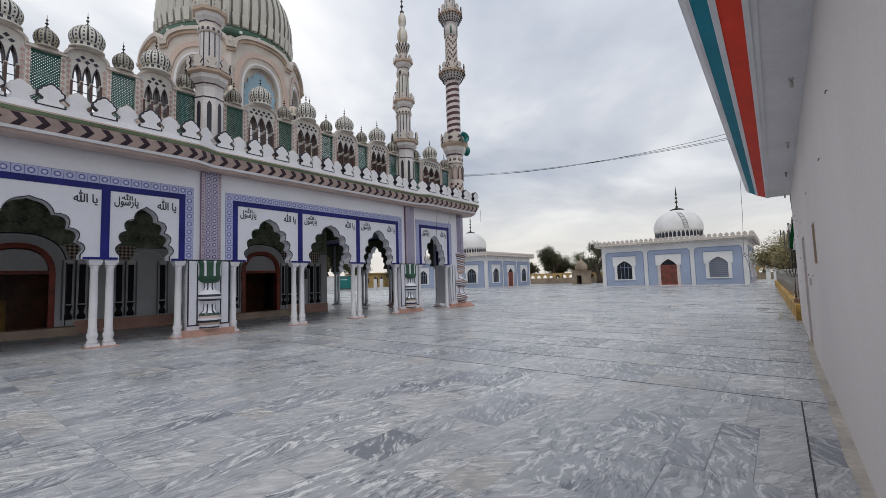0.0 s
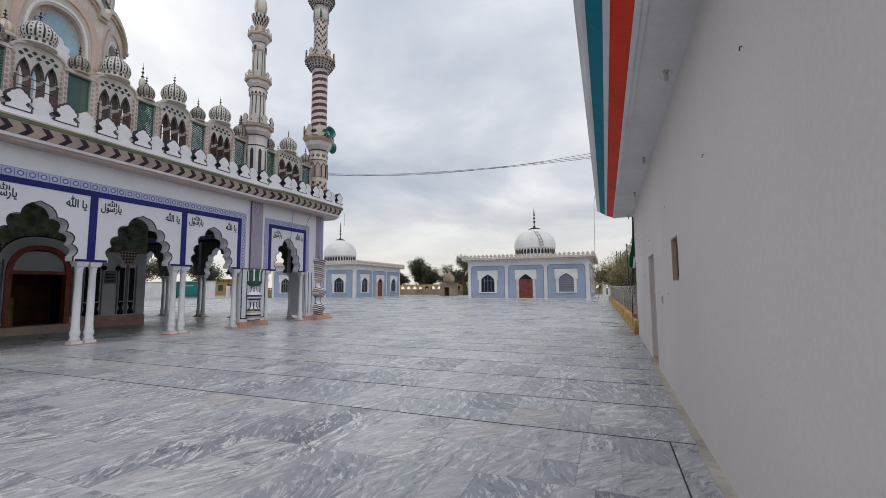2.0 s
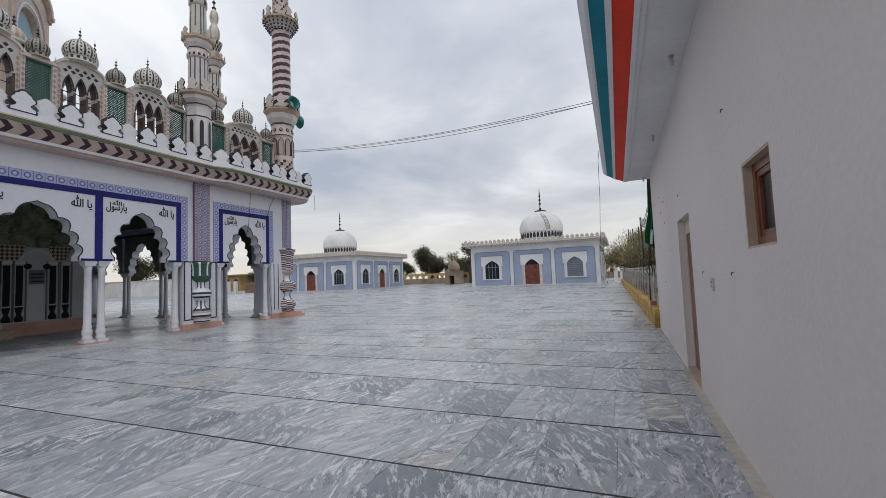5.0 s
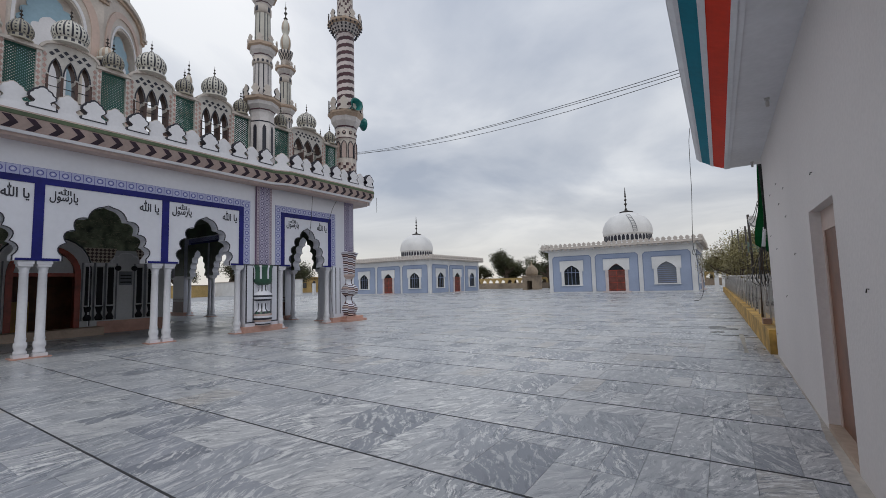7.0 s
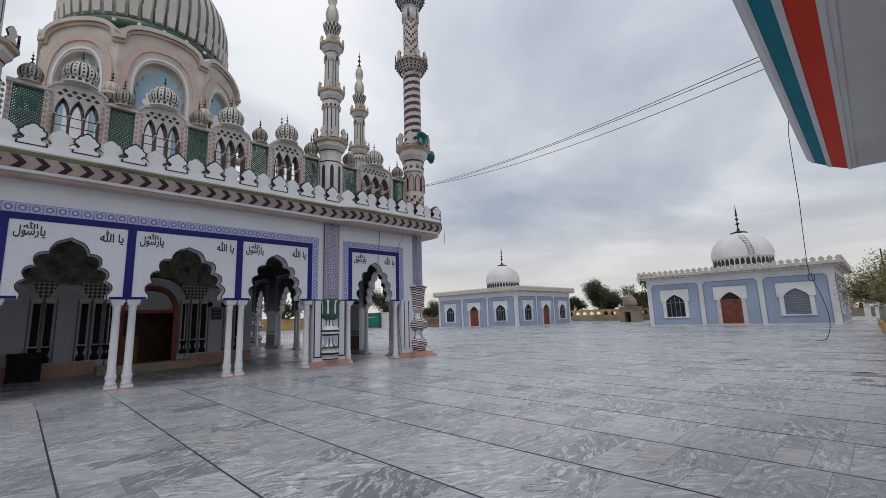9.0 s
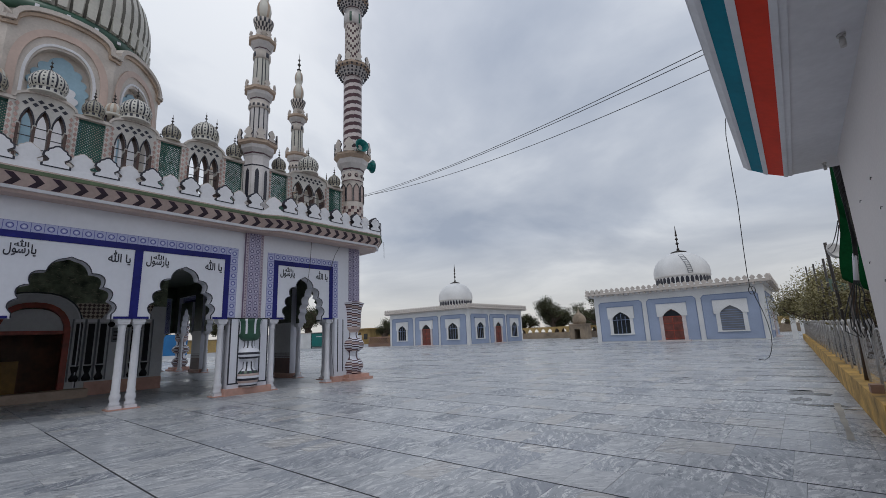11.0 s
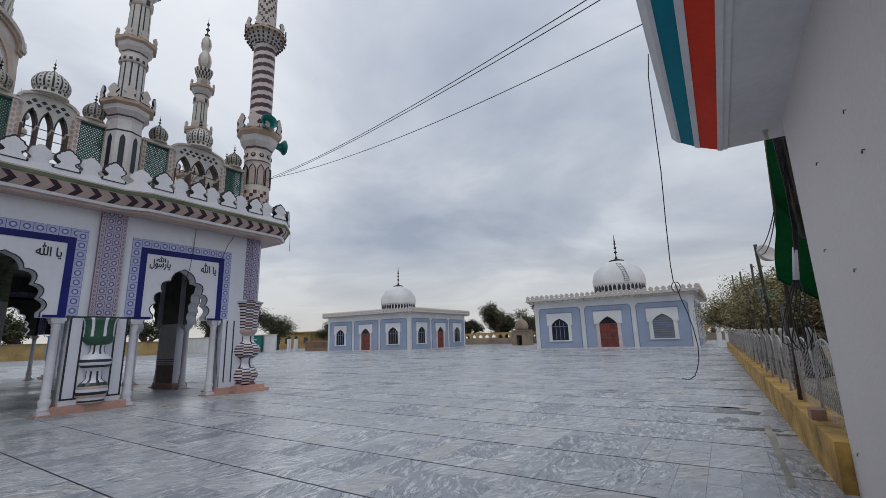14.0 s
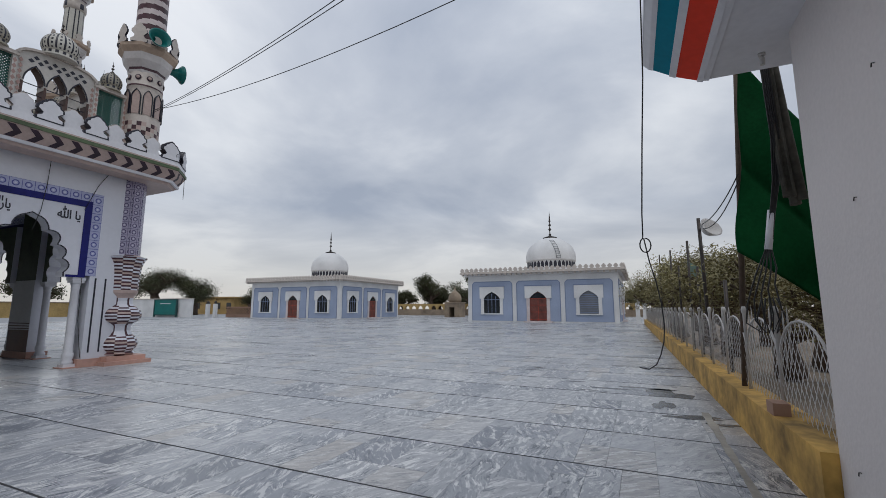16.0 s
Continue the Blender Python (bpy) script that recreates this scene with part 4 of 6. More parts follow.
def cupola_data(r, h, tip, ribs, pale="dome_white"):
    """Ribbed onion cupola with its slotted collar; dark and pale ribs in turn."""
    b_ = bmesh.new()
    lathe(b_, [(r * 0.98, 0), (r * 0.98, 0.04), (r * 0.82, 0.05), (r * 0.82, 0.05 + h * 0.16)], n=ribs, mi=lambda i, j: 1 if j == 2 and i % 4 < 2 else 0, smooth=False)
    rows = []
    base = onion(r, h, 0.05 + h * 0.16)
    for (r0, z0), (r1, z1) in zip(base, base[1:]):
        rows += [(r0, z0), ((r0 + r1) / 2 * 1.012, (z0 + z1) / 2)]
    rows.append(base[-1])
    lathe(b_, rows, n=ribs, mi=lambda i, j: 1 if i % 4 == 0 and 0 < j < 13 or (i % 4 == 2 and j % 2 and j < 11) else 0)
    me = bpy.data.meshes.new("cupola")
    b_.to_mesh(me)
    b_.free()
    for x in (pale, "black_line"):
        me.materials.append(MATS[x])
    f_ = bmesh.new()
    finial(f_, 0, 0, 0.03 + h * 1.15, tip, 0.035)
    mf = bpy.data.meshes.new("finial")
    f_.to_mesh(mf)
    f_.free()
    mf.materials.append(MATS["dark_metal"])
    return me, mf


mat("cupola_olive", (0.36, 0.335, 0.27), 0.5, 0.2, 14, 1.2, 0.1)
CUP_L, CUP_S = cupola_data(0.40, 0.62, 0.40, 56), cupola_data(0.26, 0.46, 0.36, 40, "cupola_olive")


def put_cupola(data, m, label):
    o = new("cupola", data[0])
    o.matrix_basis, o.parent = m, mosque
    tagged(o, label)
    f = new("finial", data[1])
    f.parent = o


def lattice_bay(m, a, b):
    z0, z1 = 5.62, 7.66
    part("screen_wall", abox(a, b, 0.30, 0.46, z0, 6.25), "cream_stone", mosque, "", m)
    bm_ = bmesh.new()
    box(bm_, a, a + 0.10, 0.28, 0.48, 6.25, z1)
    box(bm_, b - 0.10, b, 0.28, 0.48, 6.25, z1)
    post_ = part("screen_post", bm_, "screen_tile", mosque, "pale posts inlaid with pink diamonds", m)
    bm_ = bmesh.new()
    for x in (a, b):
        for k in range(9):
            for s in (-0.055, 0.055):
                z = 6.33 + 0.15 * k + (0.075 if s > 0 else 0)
                bm_.faces.new([bm_.verts.new((x + s + dx, 0.277, z + dz)) for dx, dz in ((-0.045, 0), (0, -0.07), (0.045, 0), (0, 0.07))])
    tagged(part("post_inlay", bm_, "diamond_pink", post_, "pink diamond inlay"), kind="stuff")
    part("screen_rail", abox(a - 0.02, b + 0.02, 0.24, 0.52, z1, z1 + 0.09), "cream_stone", mosque, "", m)
    bm_ = bmesh.new()
    x0, x1, step = a + 0.10, b - 0.10, 0.075
    w_, h_ = x1 - x0, z1 - 6.25
    for s in (1, -1):
        k = -h_
        while k < w_:
            p0 = max(0.0, k), max(0.0, -k)
            t1 = min(w_ - p0[0], h_ - p0[1])
            if t1 > 0.01:
                q0, q1 = p0, (p0[0] + t1, p0[1] + t1)
                if s < 0:
                    q0, q1 = (w_ - q0[0], q0[1]), (w_ - q1[0], q1[1])
                dx = 0.0125
                f_ = [bm_.verts.new((x0 + x, 0.38 + s * 0.006, 6.25 + z)) for x, z in ((q0[0] - s * dx, q0[1] + dx), (q0[0] + s * dx, q0[1] - dx), (q1[0] + s * dx, q1[1] - dx), (q1[0] - s * dx, q1[1] + dx))]
                bm_.faces.new(f_)
            k += step
    box(bm_, x0, x1, 0.36, 0.40, 6.25, 6.30)
    box(bm_, x0, x1, 0.36, 0.40, z1 - 0.05, z1)
    tagged(part("lattice", bm_, "green_lattice", mosque, "dark green diagonal lattice panel", m), kind="stuff")
    put_cupola(CUP_S, m @ pose((a + b) / 2, 0.38, z1 + 0.09), "small dark ribbed cupola")


def triple_bay(m, a, b):
    c, half = (a + b) / 2, (b - a) / 2
    z1 = 7.72
    part("screen_wall", abox(a, b, 0.30, 0.46, 5.62, 6.25), "cream_stone", mosque, "", m)
    w_ = (2 * half - 0.24) / 3
    line = []
    for k in range(3):
        cc = b - 0.12 - w_ * (k + 0.5)
        line += [(cc + w_ / 2 - 0.035, 7.02)] + keel(cc, w_ / 2 - 0.035, 7.14, 7.56, 5) + [(cc - w_ / 2 + 0.035, 7.02)]
    top = [(c + half * math.cos(x) * 1.0, z1 + 0.27 * math.sin(x) ** 0.8) for x in [math.pi * i / 12 for i in range(13)]]
    outline = [(a, 6.25), (a + 0.10, 6.25), (a + 0.10, 7.02)] + line[::-1] + [(b - 0.10, 7.02), (b - 0.10, 6.25), (b, 6.25)] + top
    part("screen_arch", slab(bmesh.new(), outline, 0.30, 0.60), "screen_tile", mosque, "pale screen with three pointed arches", m)
    for k in range(4):
        x = a + 0.12 + w_ * k
        part("screen_bar", abox(x - 0.028, x + 0.028, 0.29, 0.60, 6.25, 7.10), "reveal_brown", mosque, "", m)
    for k in range(3):
        x = a + 0.12 + w_ * (k + 0.5)
        part("arch_line", band(bmesh.new(), keel(x, w_ / 2 - 0.035, 7.14, 7.56, 5), 0.03, 0.285, 0.32), "black_line", mosque, "", m)
        part("arch_reveal", band(bmesh.new(), keel(x, w_ / 2 - 0.045, 7.14, 7.55, 5), 0.015, 0.325, 0.59), "reveal_brown", mosque, "", m)
    for z in (6.55, 6.85, 7.1):
        part("screen_bar", abox(a + 0.12, b - 0.12, 0.40, 0.415, z, z + 0.02), "black_line", mosque, "", m)
    bm_ = bmesh.new()
    for r_ in range(2):
        for k in range(-3, 4):
            x, z = c + 0.19 * k + (0.095 if r_ % 2 else 0), 7.68 + 0.11 * r_
            if abs(x - c) < half * 0.80 - 0.11 * r_:
                v_ = [bm_.verts.new((x + dx, 0.292, z + dz)) for dx, dz in ((0.066, 0), (0, 0.058), (-0.066, 0), (0, -0.058))]
                bm_.faces.new(v_[::-1])
    tagged(part("diamond_inlay", bm_, "black_line", mosque, "black diamond inlay", m), kind="stuff")
    part("screen_rail", band(bmesh.new(), top, 0.06, 0.24, 0.64), "cream_stone", mosque, "", m)
    put_cupola(CUP_L, m @ pose(c, 0.38, z1 + 0.29), "large ribbed cupola")


def screen(m, u0, u1, count, lat=0.78):
    """Lattice and triple-arch bays in turn, count triples, beginning and ending with a lattice."""
    tri = (u1 - u0 - lat * (count + 1)) / count
    u = u0
    for k in range(count):
        lattice_bay(m, u, u + lat)
        triple_bay(m, u + lat, u + lat + tri)
        u += lat + tri
    lattice_bay(m, u, u + lat)


mat("diamond_pink", (0.50, 0.33, 0.29), 0.5, 0.2, 14, 1.2, 0.05)
mat("reveal_brown", (0.10, 0.055, 0.045), 0.55, 0.3, 12, 1.5, 0.05)
mat("screen_tile", (0.62, 0.59, 0.55), 0.5, 0.12, 14, 1.2, 0.1)
screen(M_E, 5.44, 13.92, 4)
screen(M_E, 14.76, 18.1, 1, 0.85)
screen(M_E, -2.7, 4.68, 4)
screen(M_N, 14.3, 17.4, 1, 0.8)
screen(M_N, 18.3, 26.9, 4)

# ---- minarets ----


CRESTS = {}


def cresting(parent, r, z, n, wide, tall, rim, label=""):
    """A ring of lobed stones on a balcony, each an object of its own."""
    key = (wide, tall, rim)
    if key not in CRESTS:
        CRESTS[key] = plate_mesh("merlon", [(x * wide / 0.47, q * tall / 0.535) for x, q in MERLON], 0.05, ("cream_stone", rim))
    for k in range(n):
        o = new("merlon", CRESTS[key])
        o.matrix_basis = Matrix.Rotation(2 * math.pi * k / n, 4, "Z") @ Matrix.Translation((0, -r, z))
        o.parent = parent


def balcony(parent, r0, r1, z, h, n=12, merlons=0.42, name="balcony"):
    """A flared balcony whose rim is at z, with lobed merlons on it."""
    b_ = part(name, lathe(bmesh.new(), [(r0, z - h), (r0 * 1.06, z - h * 0.9), (r0 * 1.07, z - h * 0.80), (r0 * 1.35, z - h * 0.55), (r1 * 0.85, z - h * 0.3), (r1, z - 0.10), (r1, z), (r1 * 0.9, z + 0.02), (r0 * 0.9, z + 0.03)], n=8, mi=lambda i, j: 1 if j == 1 else 2 if j > 3 else 0, smooth=False), ("minaret_white", "maroon", "sand_stone"), parent, "sandstone balcony")
    if merlons:
        cresting(b_, r1 * 0.93, z, n, merlons * 0.72, merlons, "black_line")
    return b_


def striped(n_, r0, r1, z0, z1, rings=2, dark=4, wide=1):
    return lathe(bmesh.new(), [(r0 + (r1 - r0) * k / rings, z0 + (z1 - z0) * k / rings) for k in range(rings + 1)], n=n_, mi=lambda i, j: 1 if i % dark < wide else 0, smooth=False)


def short_minaret(x, y):
    t_ = thing("minaret", "short striped minaret with two balconies and a bulb top", "minaret", pose(x, y, 0), "short minarets")
    part("base", lathe(bmesh.new(), [(0.50, 5.60), (0.50, 6.0), (0.44, 6.05), (0.44, 7.50), (0.445, 7.51), (0.445, 7.56), (0.42, 7.58), (0.42, 7.9)], n=8, mi=lambda i, j: 1 if j == 4 else 0, smooth=False), ("minaret_white", "black_line"), t_, "white base with dark niches")
    for k in range(8):
        m_ = pose(0, 0, 0, 0, 0, 45 * k + 22.5) @ pose(0, -0.44 * math.cos(math.pi / 8), 0)
        if k == 0:
            nch = part("base_niche", slab(bmesh.new(), keel(0, 0.065, 7.26, 7.42, 4) + [(-0.065, 6.35), (0.065, 6.35)], -0.012, 0.03), "black_line", t_, "tall dark pointed niche", m_)
        else:
            again(nch, m_)
    balcony(t_, 0.43, 0.68, 8.42, 0.52, 10)
    part("shaft", striped(48, 0.325, 0.315, 8.42, 9.75), ("minaret_white", "black_line"), t_, "shaft with black stripes")
    part("collar", lathe(bmesh.new(), [(0.34, 9.75), (0.37, 9.8), (0.37, 9.9), (0.34, 9.95), (0.34, 10.05)], n=28, mi=lambda i, j: 1 if i % 2 and j == 1 else 0), ("cream_stone", "black_line"), t_)
    b2_ = balcony(t_, 0.33, 0.55, 10.52, 0.48, 10, 0.0)
    cresting(b2_, 0.50, 10.52, 8, 0.22, 0.28, "cream_stone")
    part("shaft", striped(48, 0.29, 0.27, 10.55, 11.75, 2, 5), ("dome_white", "black_line"), t_)
    part("collar", lathe(bmesh.new(), [(0.27, 11.75), (0.31, 11.8), (0.31, 12.0), (0.27, 12.05), (0.28, 12.12)], n=16, mi=lambda i, j: 1 if i % 4 == 0 and j == 1 else 0), ("cream_stone", "black_line"), t_)
    b3_ = balcony(t_, 0.28, 0.50, 12.55, 0.45, 10, 0.0)
    cresting(b3_, 0.45, 12.55, 8, 0.20, 0.25, "cream_stone")
    part("zigzag_collar", lathe(bmesh.new(), [(0.24, 12.55), (0.22, 12.95), (0.27, 13.08), (0.33, 13.25), (0.37, 13.42), (0.30, 13.46), (0.20, 13.52)], n=28, mi=lambda i, j: 1 if 1 <= j <= 3 and (i + j) % 2 else 0), ("cream_stone", "black_line"), t_, "black and cream zigzag collar")
    part("bulb", lathe(bmesh.new(), [(0.17, 13.5), (0.24, 13.68), (0.27, 13.9), (0.24, 14.12), (0.16, 14.3), (0.13, 14.38), (0.19, 14.55), (0.21, 14.75), (0.18, 14.95), (0.09, 15.12), (0.04, 15.2)], n=16, mi=lambda i, j: 1 if i % 4 == 0 and j not in (4, 5) else 0), ("dome_white", "sand_stone"), t_, "ribbed cream double bulb")
    f_ = bmesh.new()
    finial(f_, 0, 0, 15.15, 1.0, 0.07)
    part("finial", f_, "dark_metal", t_)
    return t_


m0 = short_minaret(-13.70, 4.92)
for x_, y_ in ((-13.70, 14.22), (-17.68, 18.15), (-27.4, 18.15)):
    copy_thing(m0, pose(x_, y_, 0))


def tall_minaret(x, y):
    t_ = thing("minaret", "tall minaret with a spiral striped shaft and loudspeakers", "minaret", pose(x, y, 0))
    n = 24
    part("base", lathe(bmesh.new(), [(0.56, 5.60), (0.56, 5.9), (0.46, 5.95)] + [(0.46, 5.95 + 0.13 * k) for k in range(1, 10)] + [(0.46, 7.2), (0.46, 7.28), (0.46, 7.35)] + [(0.46, 7.35 + 0.15 * k) for k in range(1, 6)] + [(0.465, 8.105), (0.465, 8.15), (0.46, 8.155), (0.46, 8.55)], n=n, mi=lambda i, j: (1 if (i % 3 == (j % 3)) else 2 if i % 3 == (j + 1) % 3 else 0) if j < 10 else 1 if j == 20 else 0), ("cream_stone", "maroon", "pink_tile"), t_, "cream base with dark chevron bricks")
    for k in range(10):
        m_ = pose(0, 0, 0, 0, 0, 36 * k) @ pose(0, -0.46, 0)
        if k == 0:
            nch = part("base_niche", slab(bmesh.new(), keel(0, 0.10, 7.74, 7.95, 4) + [(-0.10, 7.22), (0.10, 7.22)], -0.012, 0.03), "pink_tile", t_, "tall pointed pink niche", m_)
            rim = part("niche_rim", band(bmesh.new(), [(0.11, 7.20)] + keel(0, 0.11, 7.74, 7.97, 4) + [(-0.11, 7.20)], 0.018, -0.03, 0.03), "black_line", t_, "", m_)
            dot = part("base_dot", lathe(bmesh.new(), [(0.0001, 0.03), (0.05, 0.028), (0.052, 0.02), (0.08, 0.016), (0.085, 0.0)], n=12, mi=lambda i, j: 0 if j < 1 else 1), ("pink_tile", "chevron_dark"), t_, "pink round boss with a dark ring", m_ @ pose(0, 0, 8.36, 90, 0, 0))
        else:
            again(nch, m_)
            again(rim, m_)
            again(dot, m_ @ pose(0, 0, 8.36, 90, 0, 0))
    balcony(t_, 0.47, 0.80, 9.32, 0.80, 9, 0.60)
    rows = 130
    part("shaft", lathe(bmesh.new(), [(0.40, 9.32 + 3.78 * k / rows) for k in range(rows + 1)], n=48, mi=lambda i, j: 1 if (j / rows * 11 - i / 48) % 1 < 0.5 else 0), ("pink_white", "maroon"), t_, "spiral striped shaft")
    b2 = balcony(t_, 0.40, 0.80, 13.62, 0.62, 10, 0.42)
    bm_ = bmesh.new()
    for z, r in ((13.10, 0.53), (13.22, 0.60), (13.34, 0.68), (13.46, 0.76)):
        for k in range(22):
            a_ = 2 * math.pi * (k + 0.5) / 22
            box(bm_, r * math.cos(a_) - 0.026, r * math.cos(a_) + 0.026, r * math.sin(a_) - 0.026, r * math.sin(a_) + 0.026, z - 0.035, z + 0.035)
    tagged(part("dentil_band", bm_, "black_line", b2, "dark dentil rows"), kind="stuff")
    part("shaft", lathe(bmesh.new(), [(0.36, 13.62 + 0.13 * k) for k in range(18)], n=n, mi=lambda i, j: 1 if (j + (i % 6 if i % 6 < 3 else 6 - i % 6)) % 3 == 0 else 0, smooth=False), ("cream_stone", "maroon"), t_, "chevron patterned shaft")
    part("collar", lathe(bmesh.new(), [(0.36, 15.8), (0.42, 15.85), (0.42, 16.35), (0.38, 16.4), (0.38, 16.6)], n=24, mi=lambda i, j: 1 if j == 1 and i % 4 == 0 else 0), ("minaret_white", "green_tile"), t_)
    b3 = balcony(t_, 0.38, 0.74, 17.15, 0.6, 10, 0.40)
    bm_ = bmesh.new()
    for z, r in ((16.65, 0.50), (16.77, 0.56), (16.89, 0.63), (17.01, 0.70)):
        for k in range(22):
            a_ = 2 * math.pi * (k + 0.5) / 22
            box(bm_, r * math.cos(a_) - 0.026, r * math.cos(a_) + 0.026, r * math.sin(a_) - 0.026, r * math.sin(a_) + 0.026, z - 0.035, z + 0.035)
    tagged(part("dentil_band", bm_, "black_line", b3, "dark dentil rows"), kind="stuff")
    part("shaft", striped(48, 0.33, 0.32, 17.15, 19.3, 2, 5), ("minaret_white", "black_line"), t_)
    balcony(t_, 0.33, 0.62, 19.9, 0.6, 10, 0.35)
    part("bulb", lathe(bmesh.new(), [(0.25, 19.9), (0.25, 20.5), (0.36, 20.9), (0.38, 21.2), (0.30, 21.6), (0.14, 21.95), (0.05, 22.1)], n=16), "dome_white", t_, "cream bulb top")
    f_ = bmesh.new()
    finial(f_, 0, 0, 22.05, 1.2, 0.08)
    part("finial", f_, "dark_metal", t_)
    return t_


tall_minaret(-13.80, 18.52)
for a_, z_ in ((-15, 9.45), (80, 9.08)):
    m_ = pose(-13.80, 18.52, 0) @ pose(0, 0, z_, 0, 0, a_ - 90) @ pose(0, 0.62, 0, -90 + 8, 0, 0)
    horn = thing("loudspeaker", "teal horn loudspeaker mounted on the minaret balcony", "loudspeaker", m_, "loudspeakers on the minaret")
    part("horn", lathe(bmesh.new(), [(0.06, -0.30), (0.08, -0.1), (0.11, 0.1), (0.18, 0.26), (0.29, 0.36), (0.30, 0.38), (0.26, 0.36), (0.10, 0.12), (0.03, 0.05)], n=20), "horn_teal", horn)
    part("driver", lathe(bmesh.new(), [(0.05, -0.5), (0.09, -0.47), (0.09, -0.32), (0.05, -0.29)], n=14), "dark_metal", horn)
    part("bracket", abox(-0.02, 0.02, -0.02, 0.30, -0.42, -0.38), "dark_metal", horn)

# ---- great dome ----
CX, CY, RD = -22.2, 9.42, 3.85
dome = thing("great_dome", "cream ribbed onion dome on an octagonal drum with niches", "dome", pose(CX, CY, 0))
core = lathe(bmesh.new(), [(RD * 0.93, 5.60), (RD * 0.93, 13.0), (3.35, 13.1), (3.25, 13.45)], n=8, turn=math.pi / 8, smooth=False)
part("drum", core, "cream_stone", dome, "octagonal cream drum")
ap = RD * math.cos(math.pi / 8)
hw = RD * math.sin(math.pi / 8)
for k in range(8):
    m_ = pose(0, 0, 0, 0, 0, 45 * k) @ pose(0, -ap, 0)
    top = [(hw * 0.88 * math.cos(a), 12.55 + 0.72 * math.sin(a) ** 0.7) for a in [math.pi * i / 14 for i in range(15)]]
    arch = ogee(0, hw * 0.60, 10.7, 12.05, 8)
    out = [(hw, 5.6), (hw, 12.55)] + top + [(-hw, 12.55), (-hw, 5.6), (-hw * 0.6, 5.6)] + arch[::-1] + [(hw * 0.6, 5.6)]
    face = part("drum_face", slab(bmesh.new(), out, 0.0, 0.26), "cream_stone", dome, "drum face with a scalloped cornice", m_)
    part("drum_cornice", band(bmesh.new(), [(hw + 0.06, 12.50)] + top + [(-hw - 0.06, 12.50)], 0.16, -0.16, 0.2), "cream_stone", face)
    part("drum_cornice_edge", band(bmesh.new(), [(hw + 0.02, 12.36)] + [(x * 0.97, z - 0.14) for x, z in top] + [(-hw - 0.02, 12.36)], 0.12, -0.08, 0.05), "sand_stone", face)
    part("niche_arch", band(bmesh.new(), [(hw * 0.76, 8.0)] + ogee(0, hw * 0.76, 10.9, 12.5, 10) + [(-hw * 0.76, 8.0)], 0.24, -0.05, 0.05), "niche_pink", face, "pink niche moulding")
    part("niche_arch", band(bmesh.new(), [(hw * 0.62, 8.0)] + ogee(0, hw * 0.62, 10.75, 12.15, 10) + [(-hw * 0.62, 8.0)], 0.09, -0.03, 0.05), "white_paint", face, "white niche moulding")
    inner = foiled(0, hw * 0.52, 10.6, 11.9, 4)
    part("niche_back", slab(bmesh.new(), inner + [(-hw * 0.52, 7.0), (hw * 0.52, 7.0)], 0.18, 0.25), "niche_blue", face, "pale blue niche")
    part("niche_panel", slab(bmesh.new(), foiled(0, hw * 0.34, 10.2, 11.1, 3) + [(-hw * 0.34, 7.2), (hw * 0.34, 7.2)], 0.14, 0.19), "white_paint", face)
    kio = part("corner_kiosk", lathe(bmesh.new(), [(0.30, 9.3), (0.36, 9.4), (0.36, 9.5), (0.12, 9.55)], n=12), "cream_stone", dome, "small columned kiosk on the drum corner", pose(0, 0, 0, 0, 0, 45 * k + 22.5) @ pose(0, -RD - 0.22, 0))
    for q in range(6):
        a_ = q * math.pi / 3
        part("kiosk_post", lathe(bmesh.new(), [(0.035, 9.5), (0.035, 10.0)], 0.24 * math.cos(a_), 0.24 * math.sin(a_), 6), "black_line", kio)
    kd = lathe(bmesh.new(), [(0.34, 10.0), (0.36, 10.08)] + onion(0.31, 0.55, 10.08), n=20, mi=lambda i, j: 1 if i % 2 and 2 < j < 8 else 0)
    part("kiosk_dome", kd, ("dome_white", "sand_stone"), kio)
    f_ = bmesh.new()
    finial(f_, 0, 0, 10.6, 0.5, 0.05)
    part("kiosk_finial", f_, "dark_metal", kio)
part("green_ring", lathe(bmesh.new(), [(3.22, 13.42), (3.30, 13.48), (3.26, 13.85), (3.2, 13.95)], n=64), "green_tile", dome, "dark green ring under the dome")
bm = bmesh.new()
for k in range(24):
    a_ = 2 * math.pi * k / 24
    box(bm, 3.27 * math.cos(a_) - 0.06, 3.27 * math.cos(a_) + 0.06, 3.27 * math.sin(a_) - 0.06, 3.27 * math.sin(a_) + 0.06, 13.6, 13.72)
tagged(part("ring_studs", bm, "white_paint", dome, "white studs on the green ring"), kind="stuff")
bm = bmesh.new()
NR = 240
prof = [(3.02, 13.9), (3.16, 14.0), (3.22, 14.3), (3.30, 14.75), (3.33, 15.2), (3.28, 15.8), (3.10, 16.5), (2.78, 17.1), (2.30, 17.7), (1.65, 18.2), (0.95, 18.6), (0.35, 18.95), (0.12, 19.2)]
rings = []
for r, z in prof:
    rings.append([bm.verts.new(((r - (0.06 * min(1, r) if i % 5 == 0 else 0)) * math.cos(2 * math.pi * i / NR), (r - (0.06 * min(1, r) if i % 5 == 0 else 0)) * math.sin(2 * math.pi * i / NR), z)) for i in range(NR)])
# every fifth facet, next to the sunk edge of a flute, is darker
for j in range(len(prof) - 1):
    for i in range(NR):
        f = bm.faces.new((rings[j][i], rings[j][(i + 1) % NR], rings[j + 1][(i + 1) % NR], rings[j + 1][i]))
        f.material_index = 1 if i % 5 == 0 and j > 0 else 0
